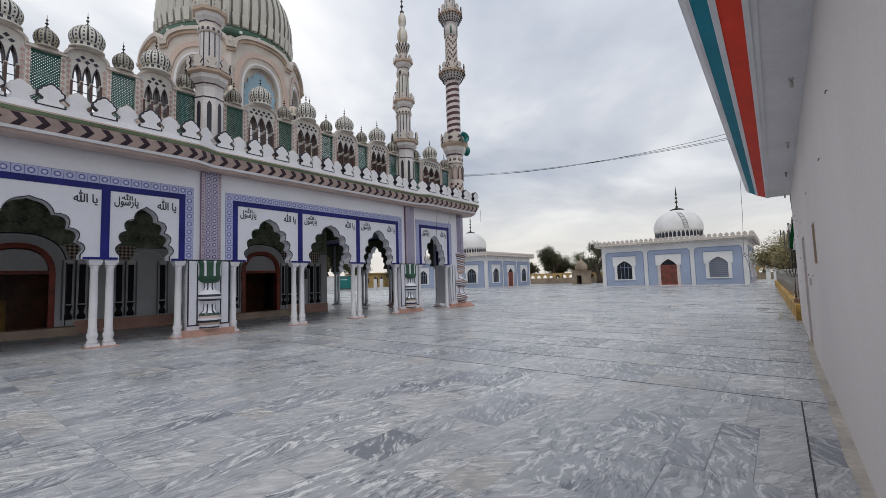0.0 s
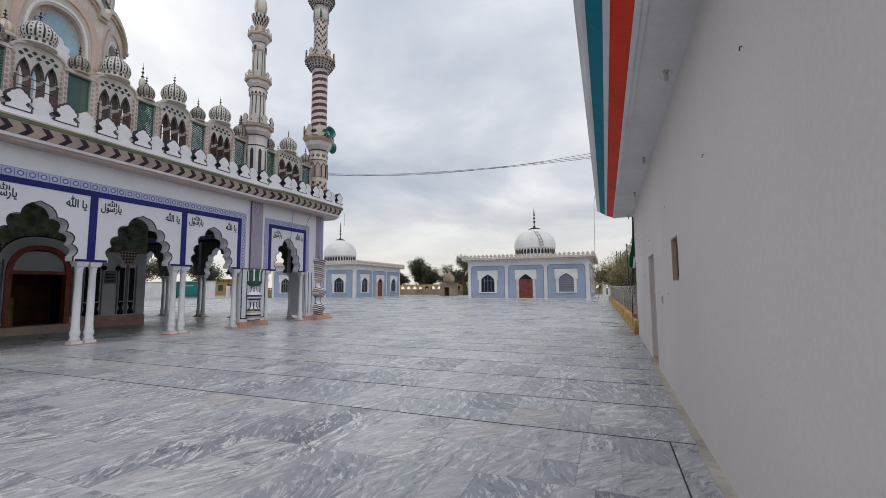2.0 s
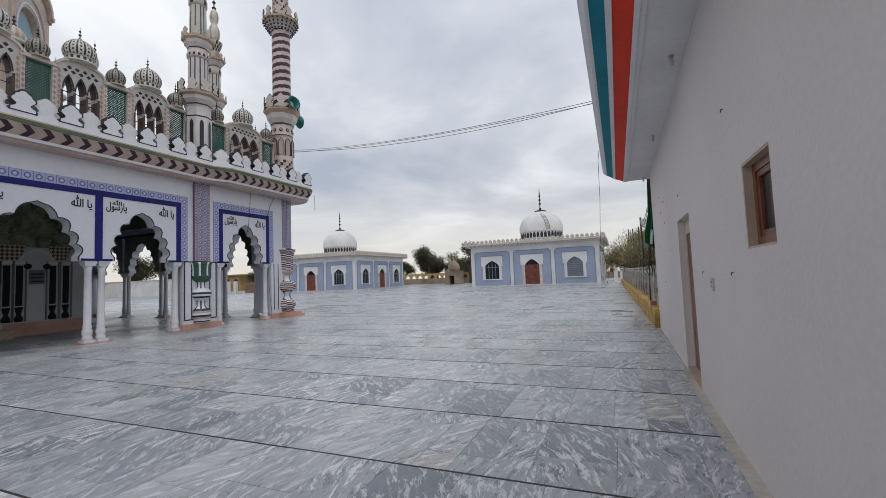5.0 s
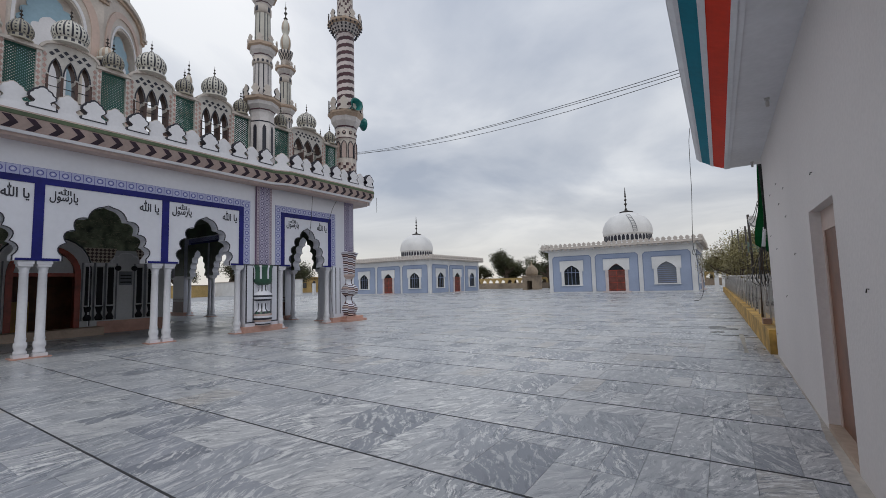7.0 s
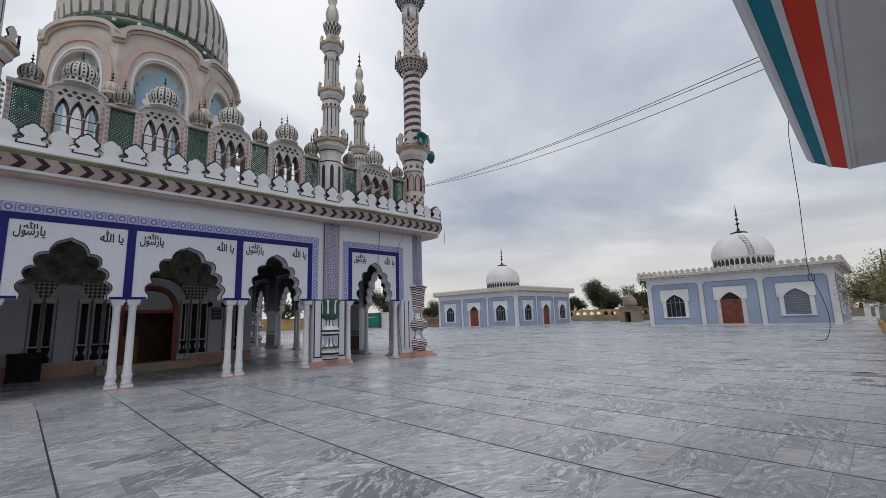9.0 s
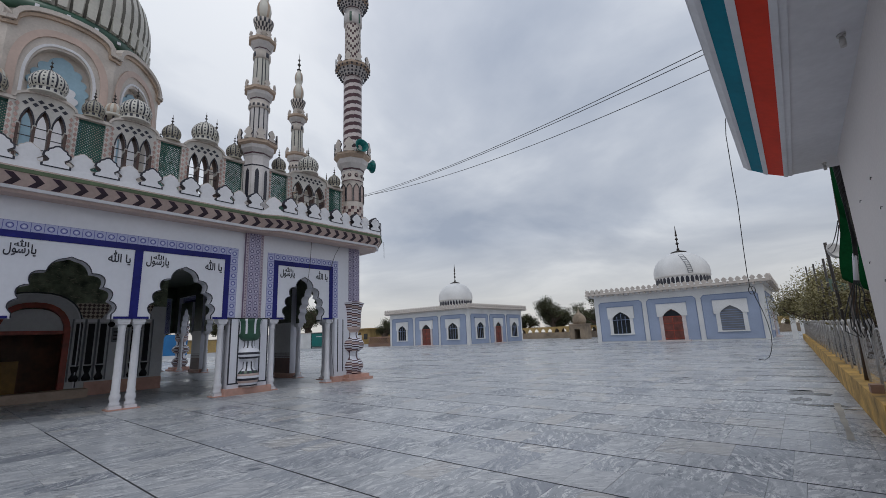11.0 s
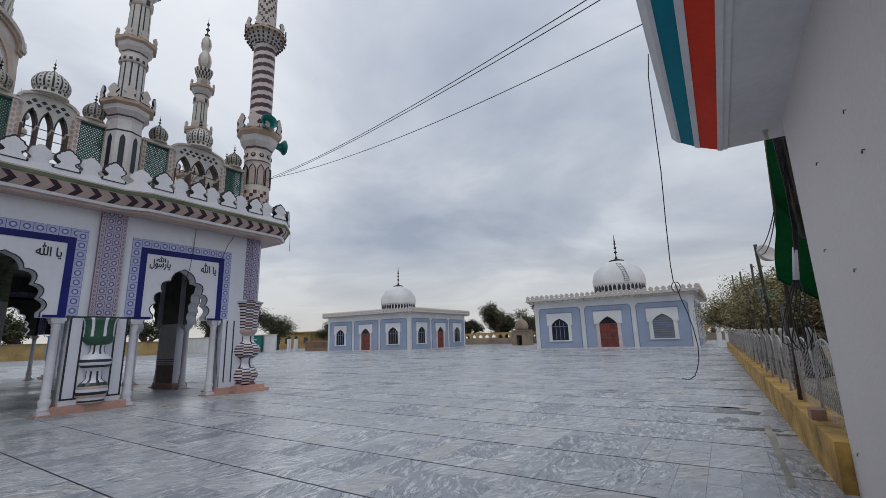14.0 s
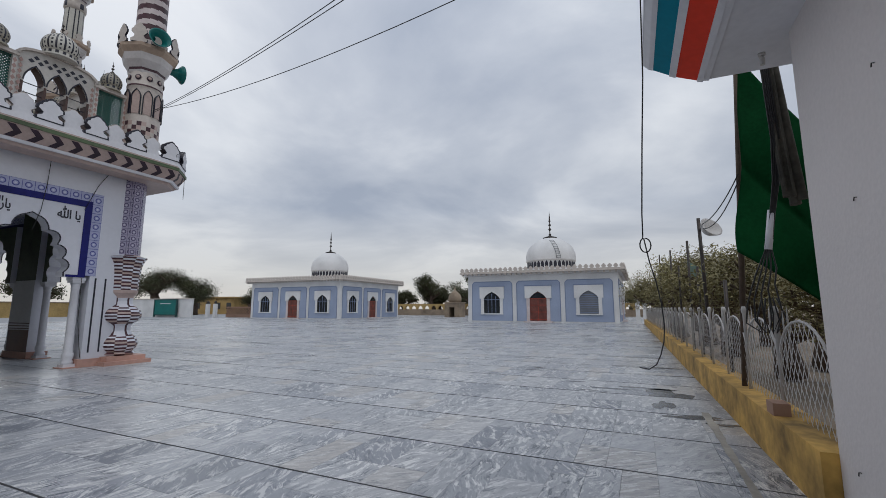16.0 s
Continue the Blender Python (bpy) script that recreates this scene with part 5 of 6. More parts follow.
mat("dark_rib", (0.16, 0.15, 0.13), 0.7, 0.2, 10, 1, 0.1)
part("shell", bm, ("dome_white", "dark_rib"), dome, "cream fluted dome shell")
bm = bmesh.new()
for k in range(48):
    a_ = 2 * math.pi * (k + 0.5) / 48
    b2 = slab(bmesh.new(), [(-0.13, 0), (0.13, 0), (0.16, 0.55), (0.09, 0.62), (0, 0.68), (-0.09, 0.62), (-0.16, 0.55)], -0.03, 0.03)
    b2.transform(Matrix.Rotation(a_, 4, "Z") @ Matrix.Translation((0, -3.27, 14.0)) @ Matrix.Rotation(radians(6), 4, "X"))
    me = bpy.data.meshes.new("tmp")
    b2.to_mesh(me)
    b2.free()
    bm.from_mesh(me)
    bpy.data.meshes.remove(me)
tagged(part("petals", bm, "dome_white", dome, "row of petals at the foot of the dome"), kind="stuff")
f_ = bmesh.new()
finial(f_, 0, 0, 19.1, 2.4, 0.16)
part("finial", f_, "dark_metal", dome)

# ---- domed side chambers across the courtyard ----


def chamber_face(parent, m, width, h, shut_last):
    """One front of three sky-blue panels: window, door, window."""
    pw, gap = (width - 4 * 0.5) / 3, 0.5
    for k in range(3):
        a = gap + k * (pw + gap)
        b = a + pw
        r_ = 0.22
        out = [(a, 0.12), (b, 0.12), (b, 3.95 - r_), (b - r_ * 0.3, 3.95 - r_ * 0.3), (b - r_, 3.95), (a + r_, 3.95), (a + r_ * 0.3, 3.95 - r_ * 0.3), (a, 3.95 - r_)]
        panel = part("panel", slab(bmesh.new(), out[::-1], -0.03, 0.02), "sky_panel", parent, "sky blue painted panel", m)
        part("panel_line", band(bmesh.new(), [(b - 0.03, 0.12), (b - 0.03, 3.75), (b - 0.2, 3.92), (a + 0.2, 3.92), (a + 0.03, 3.75), (a + 0.03, 0.12)], 0.07, -0.05, 0.0), "panel_edge", panel)
        c = (a + b) / 2
        is_door = k == 1
        half, z0, zs, z1 = (0.84, 0.14, 2.1, 2.95) if is_door else (0.86, 0.85, 2.2, 2.95)
        arch = keel(c, half, zs, z1, 6)
        hood = [(c + 1.32, 2.28), (c + 1.32, 3.45), (c - 1.32, 3.45), (c - 1.32, 2.28), (c - half - 0.02, 2.28)] + [(x, z) for x, z in arch[::-1] if z > 2.28] + [(c + half + 0.02, 2.28)]
        part("hood", slab(bmesh.new(), hood, -0.16, -0.03), "building_white", panel, "white arched hood")
        part("hood_line", abox(c - 1.36, c + 1.36, -0.2, -0.03, 3.45, 3.53), "panel_edge", panel)
        for s in (-1, 1):
            xs = sorted((c + s * half, c + s * (half + 0.32)))
            jm = part("jamb", abox(xs[0], xs[1], -0.11, -0.03, z0 - 0.1, 2.28), "pink_white" if is_door else "building_white", panel, "tiled door jamb" if is_door else "")
        fill = arch + [(c - half, z0), (c + half, z0)]
        if is_door:
            dr = part("door", slab(bmesh.new(), fill, -0.05, -0.03), "door_red", panel, "red-brown panelled double door")
            bm_ = bmesh.new()
            box(bm_, c - 0.03, c + 0.03, -0.07, -0.05, z0, 2.3)
            for zz in (0.25, 0.95, 1.6, 2.2):
                box(bm_, c - half, c + half, -0.065, -0.05, zz, zz + 0.07)
            part("door_rail", bm_, "red_wood", dr)
            part("fanlight", slab(bmesh.new(), [(x, z + 0.0) for x, z in keel(c, half * 0.86, 2.3, 2.85, 6)], -0.06, -0.05), "dark_glass", dr)
            part("door_step", abox(c - 1.4, c + 1.4, -0.5, 0.0, -0.01, 0.14), "pink_white", panel)
        else:
            shut = shut_last and k == 2
            wn_ = part("window", slab(bmesh.new(), fill, -0.045, -0.03), "shutter_grey" if shut else "dark_glass", panel, "grey shuttered window" if shut else "dark arched window")
            if not shut:
                for s in (-0.42, 0.0, 0.42):
                    part("window_bar", abox(c + s - 0.025, c + s + 0.025, -0.075, -0.045, z0, 2.75 if s == 0 else 2.5), "panel_edge", wn_)
                part("transom", abox(c - half, c + half, -0.077, -0.045, 2.15, 2.2), "panel_edge", wn_)
            else:
                for q in range(9):
                    part("shutter_slat", abox(c - half, c + half, -0.06, -0.045, 0.95 + q * 0.2, 1.0 + q * 0.2), "panel_edge", wn_)
            part("window_sill", abox(c - half - 0.35, c + half + 0.35, -0.14, -0.03, z0 - 0.12, z0 - 0.02), "building_white", panel)


SHELL = ((0.97, 1.66), (1.03, 1.70), (1.03, 1.85), (1.045, 2.2), (1.01, 2.7), (0.92, 3.22), (0.74, 3.75), (0.47, 4.18), (0.22, 4.38))


def chamber(x0, x1, y0, y1, h, dcx, dcy, label, shut, m):
    t_ = thing("domed_chamber", label, "building", m, "domed chambers")
    w_, d_ = x1 - x0, y1 - y0
    part("wall", abox(0, w_, 0, d_, -0.02, h), "building_white", t_, "white plastered walls")
    chamber_face(t_, pose(0, 0, 0), w_, h, shut)
    chamber_face(t_, pose(w_, 0, 0, 0, 0, 90), d_, h, False)
    ring = [(-0.7, -0.7), (w_ + 0.7, -0.7), (w_ + 0.7, d_ + 0.7), (-0.7, d_ + 0.7), (-0.7, -0.7)]
    part("eave", abox(-0.7, w_ + 0.7, -0.7, d_ + 0.7, h, h + 0.10), "cream_stone", t_, "weathered projecting eave")
    part("eave_moulding", abox(-0.35, w_ + 0.35, -0.35, d_ + 0.35, h - 0.18, h), "building_white", t_)
    pr = part("parapet", abox(-0.5, w_ + 0.5, -0.5, d_ + 0.5, h + 0.1, h + 0.24), "cream_stone", t_)
    me = plate_mesh("merlon", [(x * 1.0, z * 0.95) for x, z in MERLON], 0.14, ("cream_stone", "cream_stone"))
    for p_, h2 in along(ring[:3], 0.52):
        o_ = new("merlon", me)
        o_.matrix_basis = Matrix.Translation((p_.x, p_.y, h + 0.10)) @ Matrix.Rotation(h2, 4, "Z") @ Matrix.Translation((0, 0.12, 0))
        o_.parent = pr
    # small blocks added under the eave so that shadow gathers below the merlons
    bk = None
    for p_, h2 in along(ring[:3], 0.52):
        m_ = Matrix.Translation((p_.x, p_.y, h)) @ Matrix.Rotation(h2, 4, "Z")
        if bk is None:
            bk = part("eave_bracket", abox(-0.07, 0.07, 0.06, 0.42, -0.16, -0.002), "cream_stone", t_, "", m_)
        else:
            again(bk, m_, t_)
    R_ = 2.72
    bm_ = lathe(bmesh.new(), [(R_ * 1.02, h + 0.2), (R_ * 1.02, h + 0.55), (R_ * 0.98, h + 0.6), (R_ * 0.98, h + 1.70)], dcx, dcy, 48, smooth=False)
    part("drum", bm_, "building_white", t_)
    for k in range(36):
        a_ = 2 * math.pi * k / 36
        o_ = part("drum_opening", slab(bmesh.new(), keel(0, 0.17, 0.4, 0.7, 3) + [(-0.17, 0), (0.17, 0)], -0.03, 0.02), "black_line", t_, "", pose(dcx, dcy, 0, 0, 0, math.degrees(a_)) @ pose(0, -R_ * 0.985, h + 0.95)) if k == 0 else again(o_, pose(dcx, dcy, 0, 0, 0, math.degrees(a_)) @ pose(0, -R_ * 0.985, h + 0.95))
    part("dome", lathe(bmesh.new(), [(R_ * r, h + z) for r, z in SHELL], dcx, dcy, 48), "building_white", t_, "smooth white dome")
    part("dome_cap", lathe(bmesh.new(), [(R_ * 0.22, h + 4.33), (R_ * 0.30, h + 4.38), (R_ * 0.28, h + 4.46), (R_ * 0.10, h + 4.6), (0.06, h + 4.72)], dcx, dcy, 20), "dark_metal", t_)
    f2 = bmesh.new()
    for q, (r, z) in enumerate(((0.17, 0.0), (0.2, 0.6), (0.18, 1.1), (0.14, 1.55))):
        lathe(f2, [(0.04, h + 4.6 + z), (r, h + 4.78 + z), (0.04, h + 4.96 + z)], dcx, dcy, 10)
    lathe(f2, [(0.06, h + 4.5), (0.05, h + 6.2), (0.09, h + 6.5), (0.01, h + 7.4)], dcx, dcy, 8)
    part("finial", f2, "dark_metal", t_, "beaded dark metal finial")
    return t_


mat("panel_edge", (0.20, 0.25, 0.38), 0.6, 0.1, 10, 0.8, 0.05)
mat("door_red", (0.17, 0.05, 0.036), 0.45, 0.25, 9, 2.0, 0.1)
RB, LB = pose(-18.1, 57.0, 0) @ Matrix.Diagonal((1.071, 1.04, 1.12, 1)), pose(-53.45, 58.0, 0) @ Matrix.Diagonal((1.035, 1.01, 1.13, 1))
chamber(-16.05, -1.15, 53.4, 68.4, 4.72, 7.5, 7.5, "white and sky blue chamber with a white dome across the courtyard", True, RB)
bm = bmesh.new()


def on_dome(dx, z):
    """A spot on the dome's front at the height z over the roof, dx beside its middle."""
    for (r0, z0), (r1, z1) in zip(SHELL[2:], SHELL[3:]):
        if z0 <= z <= z1:
            r = 2.72 * (r0 + (r1 - r0) * (z - z0) / (z1 - z0))
            return (7.5 + dx, 7.5 - math.sqrt(max(0.0, r * r - dx * dx)) - 0.04, 4.72 + z)


LADDER = [(1.3 - 0.85 * (k / 10) ** 2, 1.9 + 2.0 * k / 10) for k in range(11)]
for s_ in (-0.2, 0.2):
    tube(bm, [on_dome(x_ + s_, z_) for x_, z_ in LADDER], 0.022, 5)
for x_, z_ in LADDER:
    tube(bm, [on_dome(x_ - 0.22, z_), on_dome(x_ + 0.22, z_)], 0.018, 5)
lad = part("ladder", bm, "shutter_grey", None, "grey metal ladder lying on the white dome")
lad.matrix_basis = RB
tagged(lad, category="ladder")
chamber(-50.2, -34.3, 55.6, 70.8, 4.72, 8.0, 7.6, "white and sky blue domed chamber beside the far yellow wall", False, LB)

# ---- kerb and fence along the garden ----
GARDEN = pose(0.85, 15.285, 0, 0, 0, 1.2) @ pose(-1.17, -15.17, 0)
KX0, KX1, KH = 1.17, 1.53, 0.46
kerb = part("kerb_wall", abox(KX0, KX1, 15.172, 56.0, -0.05, KH), "yellow_kerb", None, "weathered ochre painted low kerb wall", GARDEN)
tagged(kerb, kind="structure")
fence = thing("fence", "white metal mesh fence with arched panels on the ochre kerb", "fence", GARDEN)
PW = 1.36
FY = 15.15


def fence_panel():
    b_ = bmesh.new()
    top = [(PW / 2 * math.cos(a), 0.42 + 0.52 * math.sin(a)) for a in [math.pi * i / 12 for i in range(13)]]
    tube(b_, [(PW / 2, 0, 0.0)] + [(x, 0, z) for x, z in top] + [(-PW / 2, 0, 0.0)], 0.013, 5)
    for s in (1, -1):
        k = -1.6
        while k < 1.6:
            pts = []
            for i in range(41):
                z = 0.03 + 0.92 * i / 40
                x = s * (k + z * 0.62)
                lim = 0.42 + 0.52 * math.sqrt(max(0, 1 - min(1, (2 * x / PW) ** 2)))
                if abs(x) < PW / 2 and z < lim:
                    pts.append((x, z))
            if len(pts) > 2:
                (xa, za), (xb, zb) = pts[0], pts[-1]
                f_ = [b_.verts.new(v) for v in ((xa - 0.010, s * 0.006, za), (xa + 0.010, s * 0.006, za), (xb + 0.010, s * 0.006, zb), (xb - 0.010, s * 0.006, zb))]
                b_.faces.new(f_)
            k += 0.115
    return b_


fp = part("mesh_panel", fence_panel(), "fence_metal", fence, "", pose(1.35, FY + 0.1 + PW / 2, KH, 0, 0, 90))
sp = part("picket", lathe(bmesh.new(), [(0.008, 0.5), (0.008, 0.98), (0.001, 1.08)], n=5), "fence_metal", fence, "", pose(1.37, FY + 0.1 + PW, KH))
post = part("fence_post", lathe(bmesh.new(), [(0.02, 0.0), (0.02, 0.98), (0.03, 1.0), (0.034, 1.04), (0.018, 1.08)], n=8), "fence_metal", fence, "", pose(1.35, FY + 0.1, KH))
for k in range(1, 29):
    again(fp, pose(1.35, FY + 0.1 + PW / 2 + PW * k, KH, 0, 0, 90))
    for s_ in (-0.30, -0.16, 0.16, 0.30):
        again(sp, pose(1.37, FY + 0.1 + PW * k + s_, KH - 0.05 * (abs(s_) < 0.2)))
    again(post, pose(1.35, FY + 0.1 + PW * k, KH))
br = thing("brick_block", "single loose brick lying on the ochre kerb", "brick", GARDEN)
part("block", abox(1.185, 1.33, 16.34, 16.57, KH, KH + 0.12), "far_brick", br)


def pole(name, x, y, z0, z1, r, label, material="dark_metal", lean=(0, 0)):
    t_ = thing(name, label, "pole", GARDEN)
    part("shaft", tube(bmesh.new(), [(x, y, z0), (x + lean[0] * 0.5, y + lean[1] * 0.5, (z0 + z1) / 2), (x + lean[0], y + lean[1], z1)], r, 8), material, t_)
    return t_


lp = pole("lamp_post", 1.46, 21.55, KH, 3.45, 0.035, "thin dark pole with a small floodlight on the kerb", lean=(-0.05, 0.0))
part("lamp_arm", tube(bmesh.new(), [(1.41, 21.55, 3.2), (1.50, 21.25, 3.15)], 0.02), "dark_metal", lp)
lh = lathe(bmesh.new(), [(0.05, -0.1), (0.12, -0.05), (0.22, 0.08), (0.23, 0.10), (0.2, 0.1), (0.05, 0.0)], n=16)
part("lamp_head", lh, "fence_metal", lp, "round glass floodlight head", pose(1.52, 21.15, 3.12, 60, 0, 35))
pole("flag_pole", 1.33, 18.2, KH, 4.9, 0.036, "weathered dark flag pole wrapped with wire", "bark", (0.16, -0.45))
for y_, h_ in ((24.1, 3.34), (26.6, 2.9), (29.1, 3.7), (35.0, 4.2), (19.6, 2.0), (22.6, 2.5)):
    pole("garden_pole", 1.45, y_, KH, h_, 0.03, "thin weathered pole standing by the fence", "dark_metal", (0.03, 0.15))
mat("faded_green", (0.13, 0.20, 0.16), 0.8, 0.2, 20, 2, 0.1)
pennant = thing("pennant", "small faded green pennant on a garden pole", "flag", GARDEN)
bm = bmesh.new()
slab(bm, [(0, 0), (0.75, 0.05), (0.9, 0.16), (0, 0.42)], -0.006, 0.006)
part("cloth", bm, "faded_green", pennant, "", pose(1.455, 24.19, 2.35, 0, 0, 50))

# flag: a hanging cloth with folds
flag = thing("flag", "large dark green cloth flag hanging beside the wall", "flag", GARDEN)
bm = bmesh.new()
NU, NV = 28, 48
g = []
for j in range(NV + 1):
    v = j / NV
    row = []
    for i in range(NU + 1):
        u = i / NU
        lx, lz = 1.46 - 0.19 * v - 0.05 * math.sin(v * 9.0) * v, 4.9 - 2.66 * v
        rz = 3.25 - 2.0 * v
        x_ = lx + (2.45 - lx) * u
        z_ = lz + (rz - lz) * u + 0.05 * math.sin(u * 3.1) * (v - 0.4)
        fold = 0.07 * math.sin(u * 8 + v * 2.5) * (0.35 + 0.8 * v) + 0.05 * math.sin(v * 11 + u * 5) + 0.06 * math.exp(-((v - 0.56 - 0.1 * u) / 0.035) ** 2)
        row.append(bm.verts.new((x_ + fold * 0.25, 17.52 + 0.05 * u + fold * 0.8, z_)))
    g.append(row)
for j in range(NV):
    for i in range(NU):
        bm.faces.new((g[j][i], g[j][i + 1], g[j + 1][i + 1], g[j + 1][i])).smooth = True
ob = part("flag_cloth", bm, "flag_green", flag)
sol = ob.modifiers.new("thickness", "SOLIDIFY")
sol.thickness = 0.008
mat("grimy_wood", (0.075, 0.07, 0.055), 0.85, 0.35, 22, 3, 0.3)
bundle = thing("pole_bundle", "hanging roll of dark wooden poles and black cables beside the wall", "pole", GARDEN)
for dx, dy, zb, r_ in ((0.0, 0.0, 2.60, 0.075), (0.07, 0.03, 2.52, 0.07), (0.13, -0.02, 2.56, 0.06), (-0.045, -0.05, 2.64, 0.02), (0.03, -0.085, 2.58, 0.018)):
    dx, r_ = dx * 0.75 - 0.01, r_ * 0.66
    part("wooden_pole", tube(bmesh.new(), [(1.37 + dx * 0.4, 16.12 + dy, 4.6), (1.38 + dx * 0.55, 16.11 + dy, 4.0), (1.40 + dx * 0.8, 16.1 + dy, 3.3), (1.44 + dx, 16.08 + dy, zb)], [r_ * 0.75, r_ * 0.85, r_, r_ * 1.05], 9), "grimy_wood", bundle)
part("white_pipe", tube(bmesh.new(), [(1.36, 16.4, 2.54), (1.31, 16.45, 2.13)], 0.036, 10), "white_paint", bundle, "short white plastic sleeve")
for k in range(5):
    o_ = 0.016 * (k - 2)
    part("cable", tube(bmesh.new(), [(1.31 + o_, 16.05, 4.6), (1.33 + o_, 16.02, 3.9), (1.36 + o_, 16.05, 3.2), (1.37 + o_ * 0.8, 16.2, 2.8), (1.36 + o_ * 0.6, 16.38, 2.5), (1.31 + o_ * 0.8, 16.44, 2.13), (1.27 + 3 * o_, 16.46, 1.85 + 0.02 * k), (1.21 + 4 * o_, 16.46, 1.56 + 0.05 * k), (1.22 + 5 * o_, 16.47, 1.36 + 0.03 * k), (1.26 + 2 * o_, 16.5, 1.26), (1.29 + 4 * o_, 16.5, 1.4), (1.28 + 2 * o_, 16.48, 1.62)], 0.008, 6), "cable_black", bundle)
for z_, sg in ((3.3, 0.12), (3.22, 0.2)):
    lw = thing("lamp_cable", "thin black cable slung from the flag pole to the floodlight", "cable", GARDEN)
    part("strand", tube(bmesh.new(), [(1.37 + 0.04 * k / 10, 17.66 + 3.54 * k / 10, z_ - 0.05 * k / 10 - sg * 4 * (k / 10) * (1 - k / 10)) for k in range(11)], 0.009, 5), "cable_black", lw)

# hanging cable with a loop, and the overhead wires
hang = thing("hanging_cable", "thin black cable hanging from the cornice with a loop", "cable", GARDEN)
pts = [(0.15, 13.77, 4.22), (0.17, 13.82, 4.0), (0.16, 13.92, 3.6), (0.15, 14.07, 3.1), (0.12, 14.22, 2.6), (0.10, 14.37, 2.2), (0.10, 14.47, 2.05)] + [(0.115 - 0.038 * math.sin(6.5 * k / 14), 14.48 + 0.003 * k, 1.985 + 0.055 * math.cos(6.5 * k / 14)) for k in range(1, 15)] + [(0.14, 14.62, 1.87), (0.18, 14.68, 1.72), (0.21, 14.74, 1.55), (0.225, 14.80, 1.38), (0.215, 14.84, 1.25), (0.19, 14.87, 1.15), (0.155, 14.88, 1.07), (0.10, 14.89, 1.03), (0.03, 14.89, 1.04)]
pts = [pts[0]] + [(x - 0.05, y, z) for x, y, z in pts[1:]]
part("cable", tube(bmesh.new(), pts, 0.005, 5), "cable_black", hang)


def wire(name, a, b, sag, r, label):
    t_ = thing(name, label, "cable")
    a, b = Vector(a), Vector(b)
    part("strand", tube(bmesh.new(), [a.lerp(b, k / 24) + Vector((0, 0, -4 * sag * (k / 24) * (1 - k / 24))) for k in range(25)], r, 5), "cable_black", t_)
    return t_


wire("overhead_wire", (-13.2, 18.5, 7.4), (2.93, 15.6, 6.35), 0.55, 0.008, "black wire from the minaret to the roof pole")
wire("overhead_wire", (-13.2, 18.52, 7.35), (2.93, 13.35, 5.3), 0.30, 0.007, "black wire from the minaret to the low roof pole")
wire("overhead_wire", (-13.2, 18.56, 7.45), (2.93, 13.2, 5.35), 0.36, 0.007, "black wire from the minaret to the low roof pole")
pole("roof_pole", 3.2, 15.4, 4.44, 6.45, 0.05, "plain metal pole on the roof holding wires")
pole("roof_pole", 3.2, 13.08, 4.44, 5.45, 0.05, "short plain metal pole on the roof holding wires")

# small fittings on the white wall
for y_, z_ in ((8.66, 1.40), (7.4, 1.40), (7.31, 2.64), (11.67, 1.76), (12.3, 2.68), (10.17, 2.45), (13.08, 2.88), (12.92, 2.55), (12.26, 2.29), (14.09, 2.87), (13.68, 1.93), (14.94, 0.44), (4.6, 2.6), (3.4, 2.9), (12.9, 1.2), (14.5, 2.2)):
    nl = thing("wall_nail", "short rusty nail in the plastered wall", "nail", pose(WX, y_, z_), "nails in the wall")
    part("shank", tube(bmesh.new(), [(0, 0, 0), (-0.012, 0, 0.002), (-0.016, 0, -0.022)], 0.004, 5), "dark_metal", nl)
for y_ in (2.2, 5.5, 8.8, 11.85, 15.55):
    hk = thing("ceiling_hook", "small metal lamp holder under the cornice soffit", "lamp holder", pose(0.83, y_, 3.805), "holders under the cornice")
    part("rose", lathe(bmesh.new(), [(0.03, -0.02), (0.03, 0.0)], n=10), "fence_metal", hk)
    part("holder", lathe(bmesh.new(), [(0.02, -0.11), (0.022, -0.05), (0.012, -0.02)], n=10), "fence_metal", hk)
sw = thing("switch_plate", "small pale switch plate on the wall", "switch", pose(WX, 8.22, 1.285))
part("plate", abox(-0.015, 0.0, -0.05, 0.05, -0.06, 0.06), "cream_stone", sw)
part("rocker", abox(-0.022, -0.015, -0.03, 0.03, 0.01, 0.03), "sand_stone", sw)
part("rocker", abox(-0.022, -0.015, -0.03, 0.03, -0.03, -0.01), "sand_stone", sw)

# ---- far surroundings ----


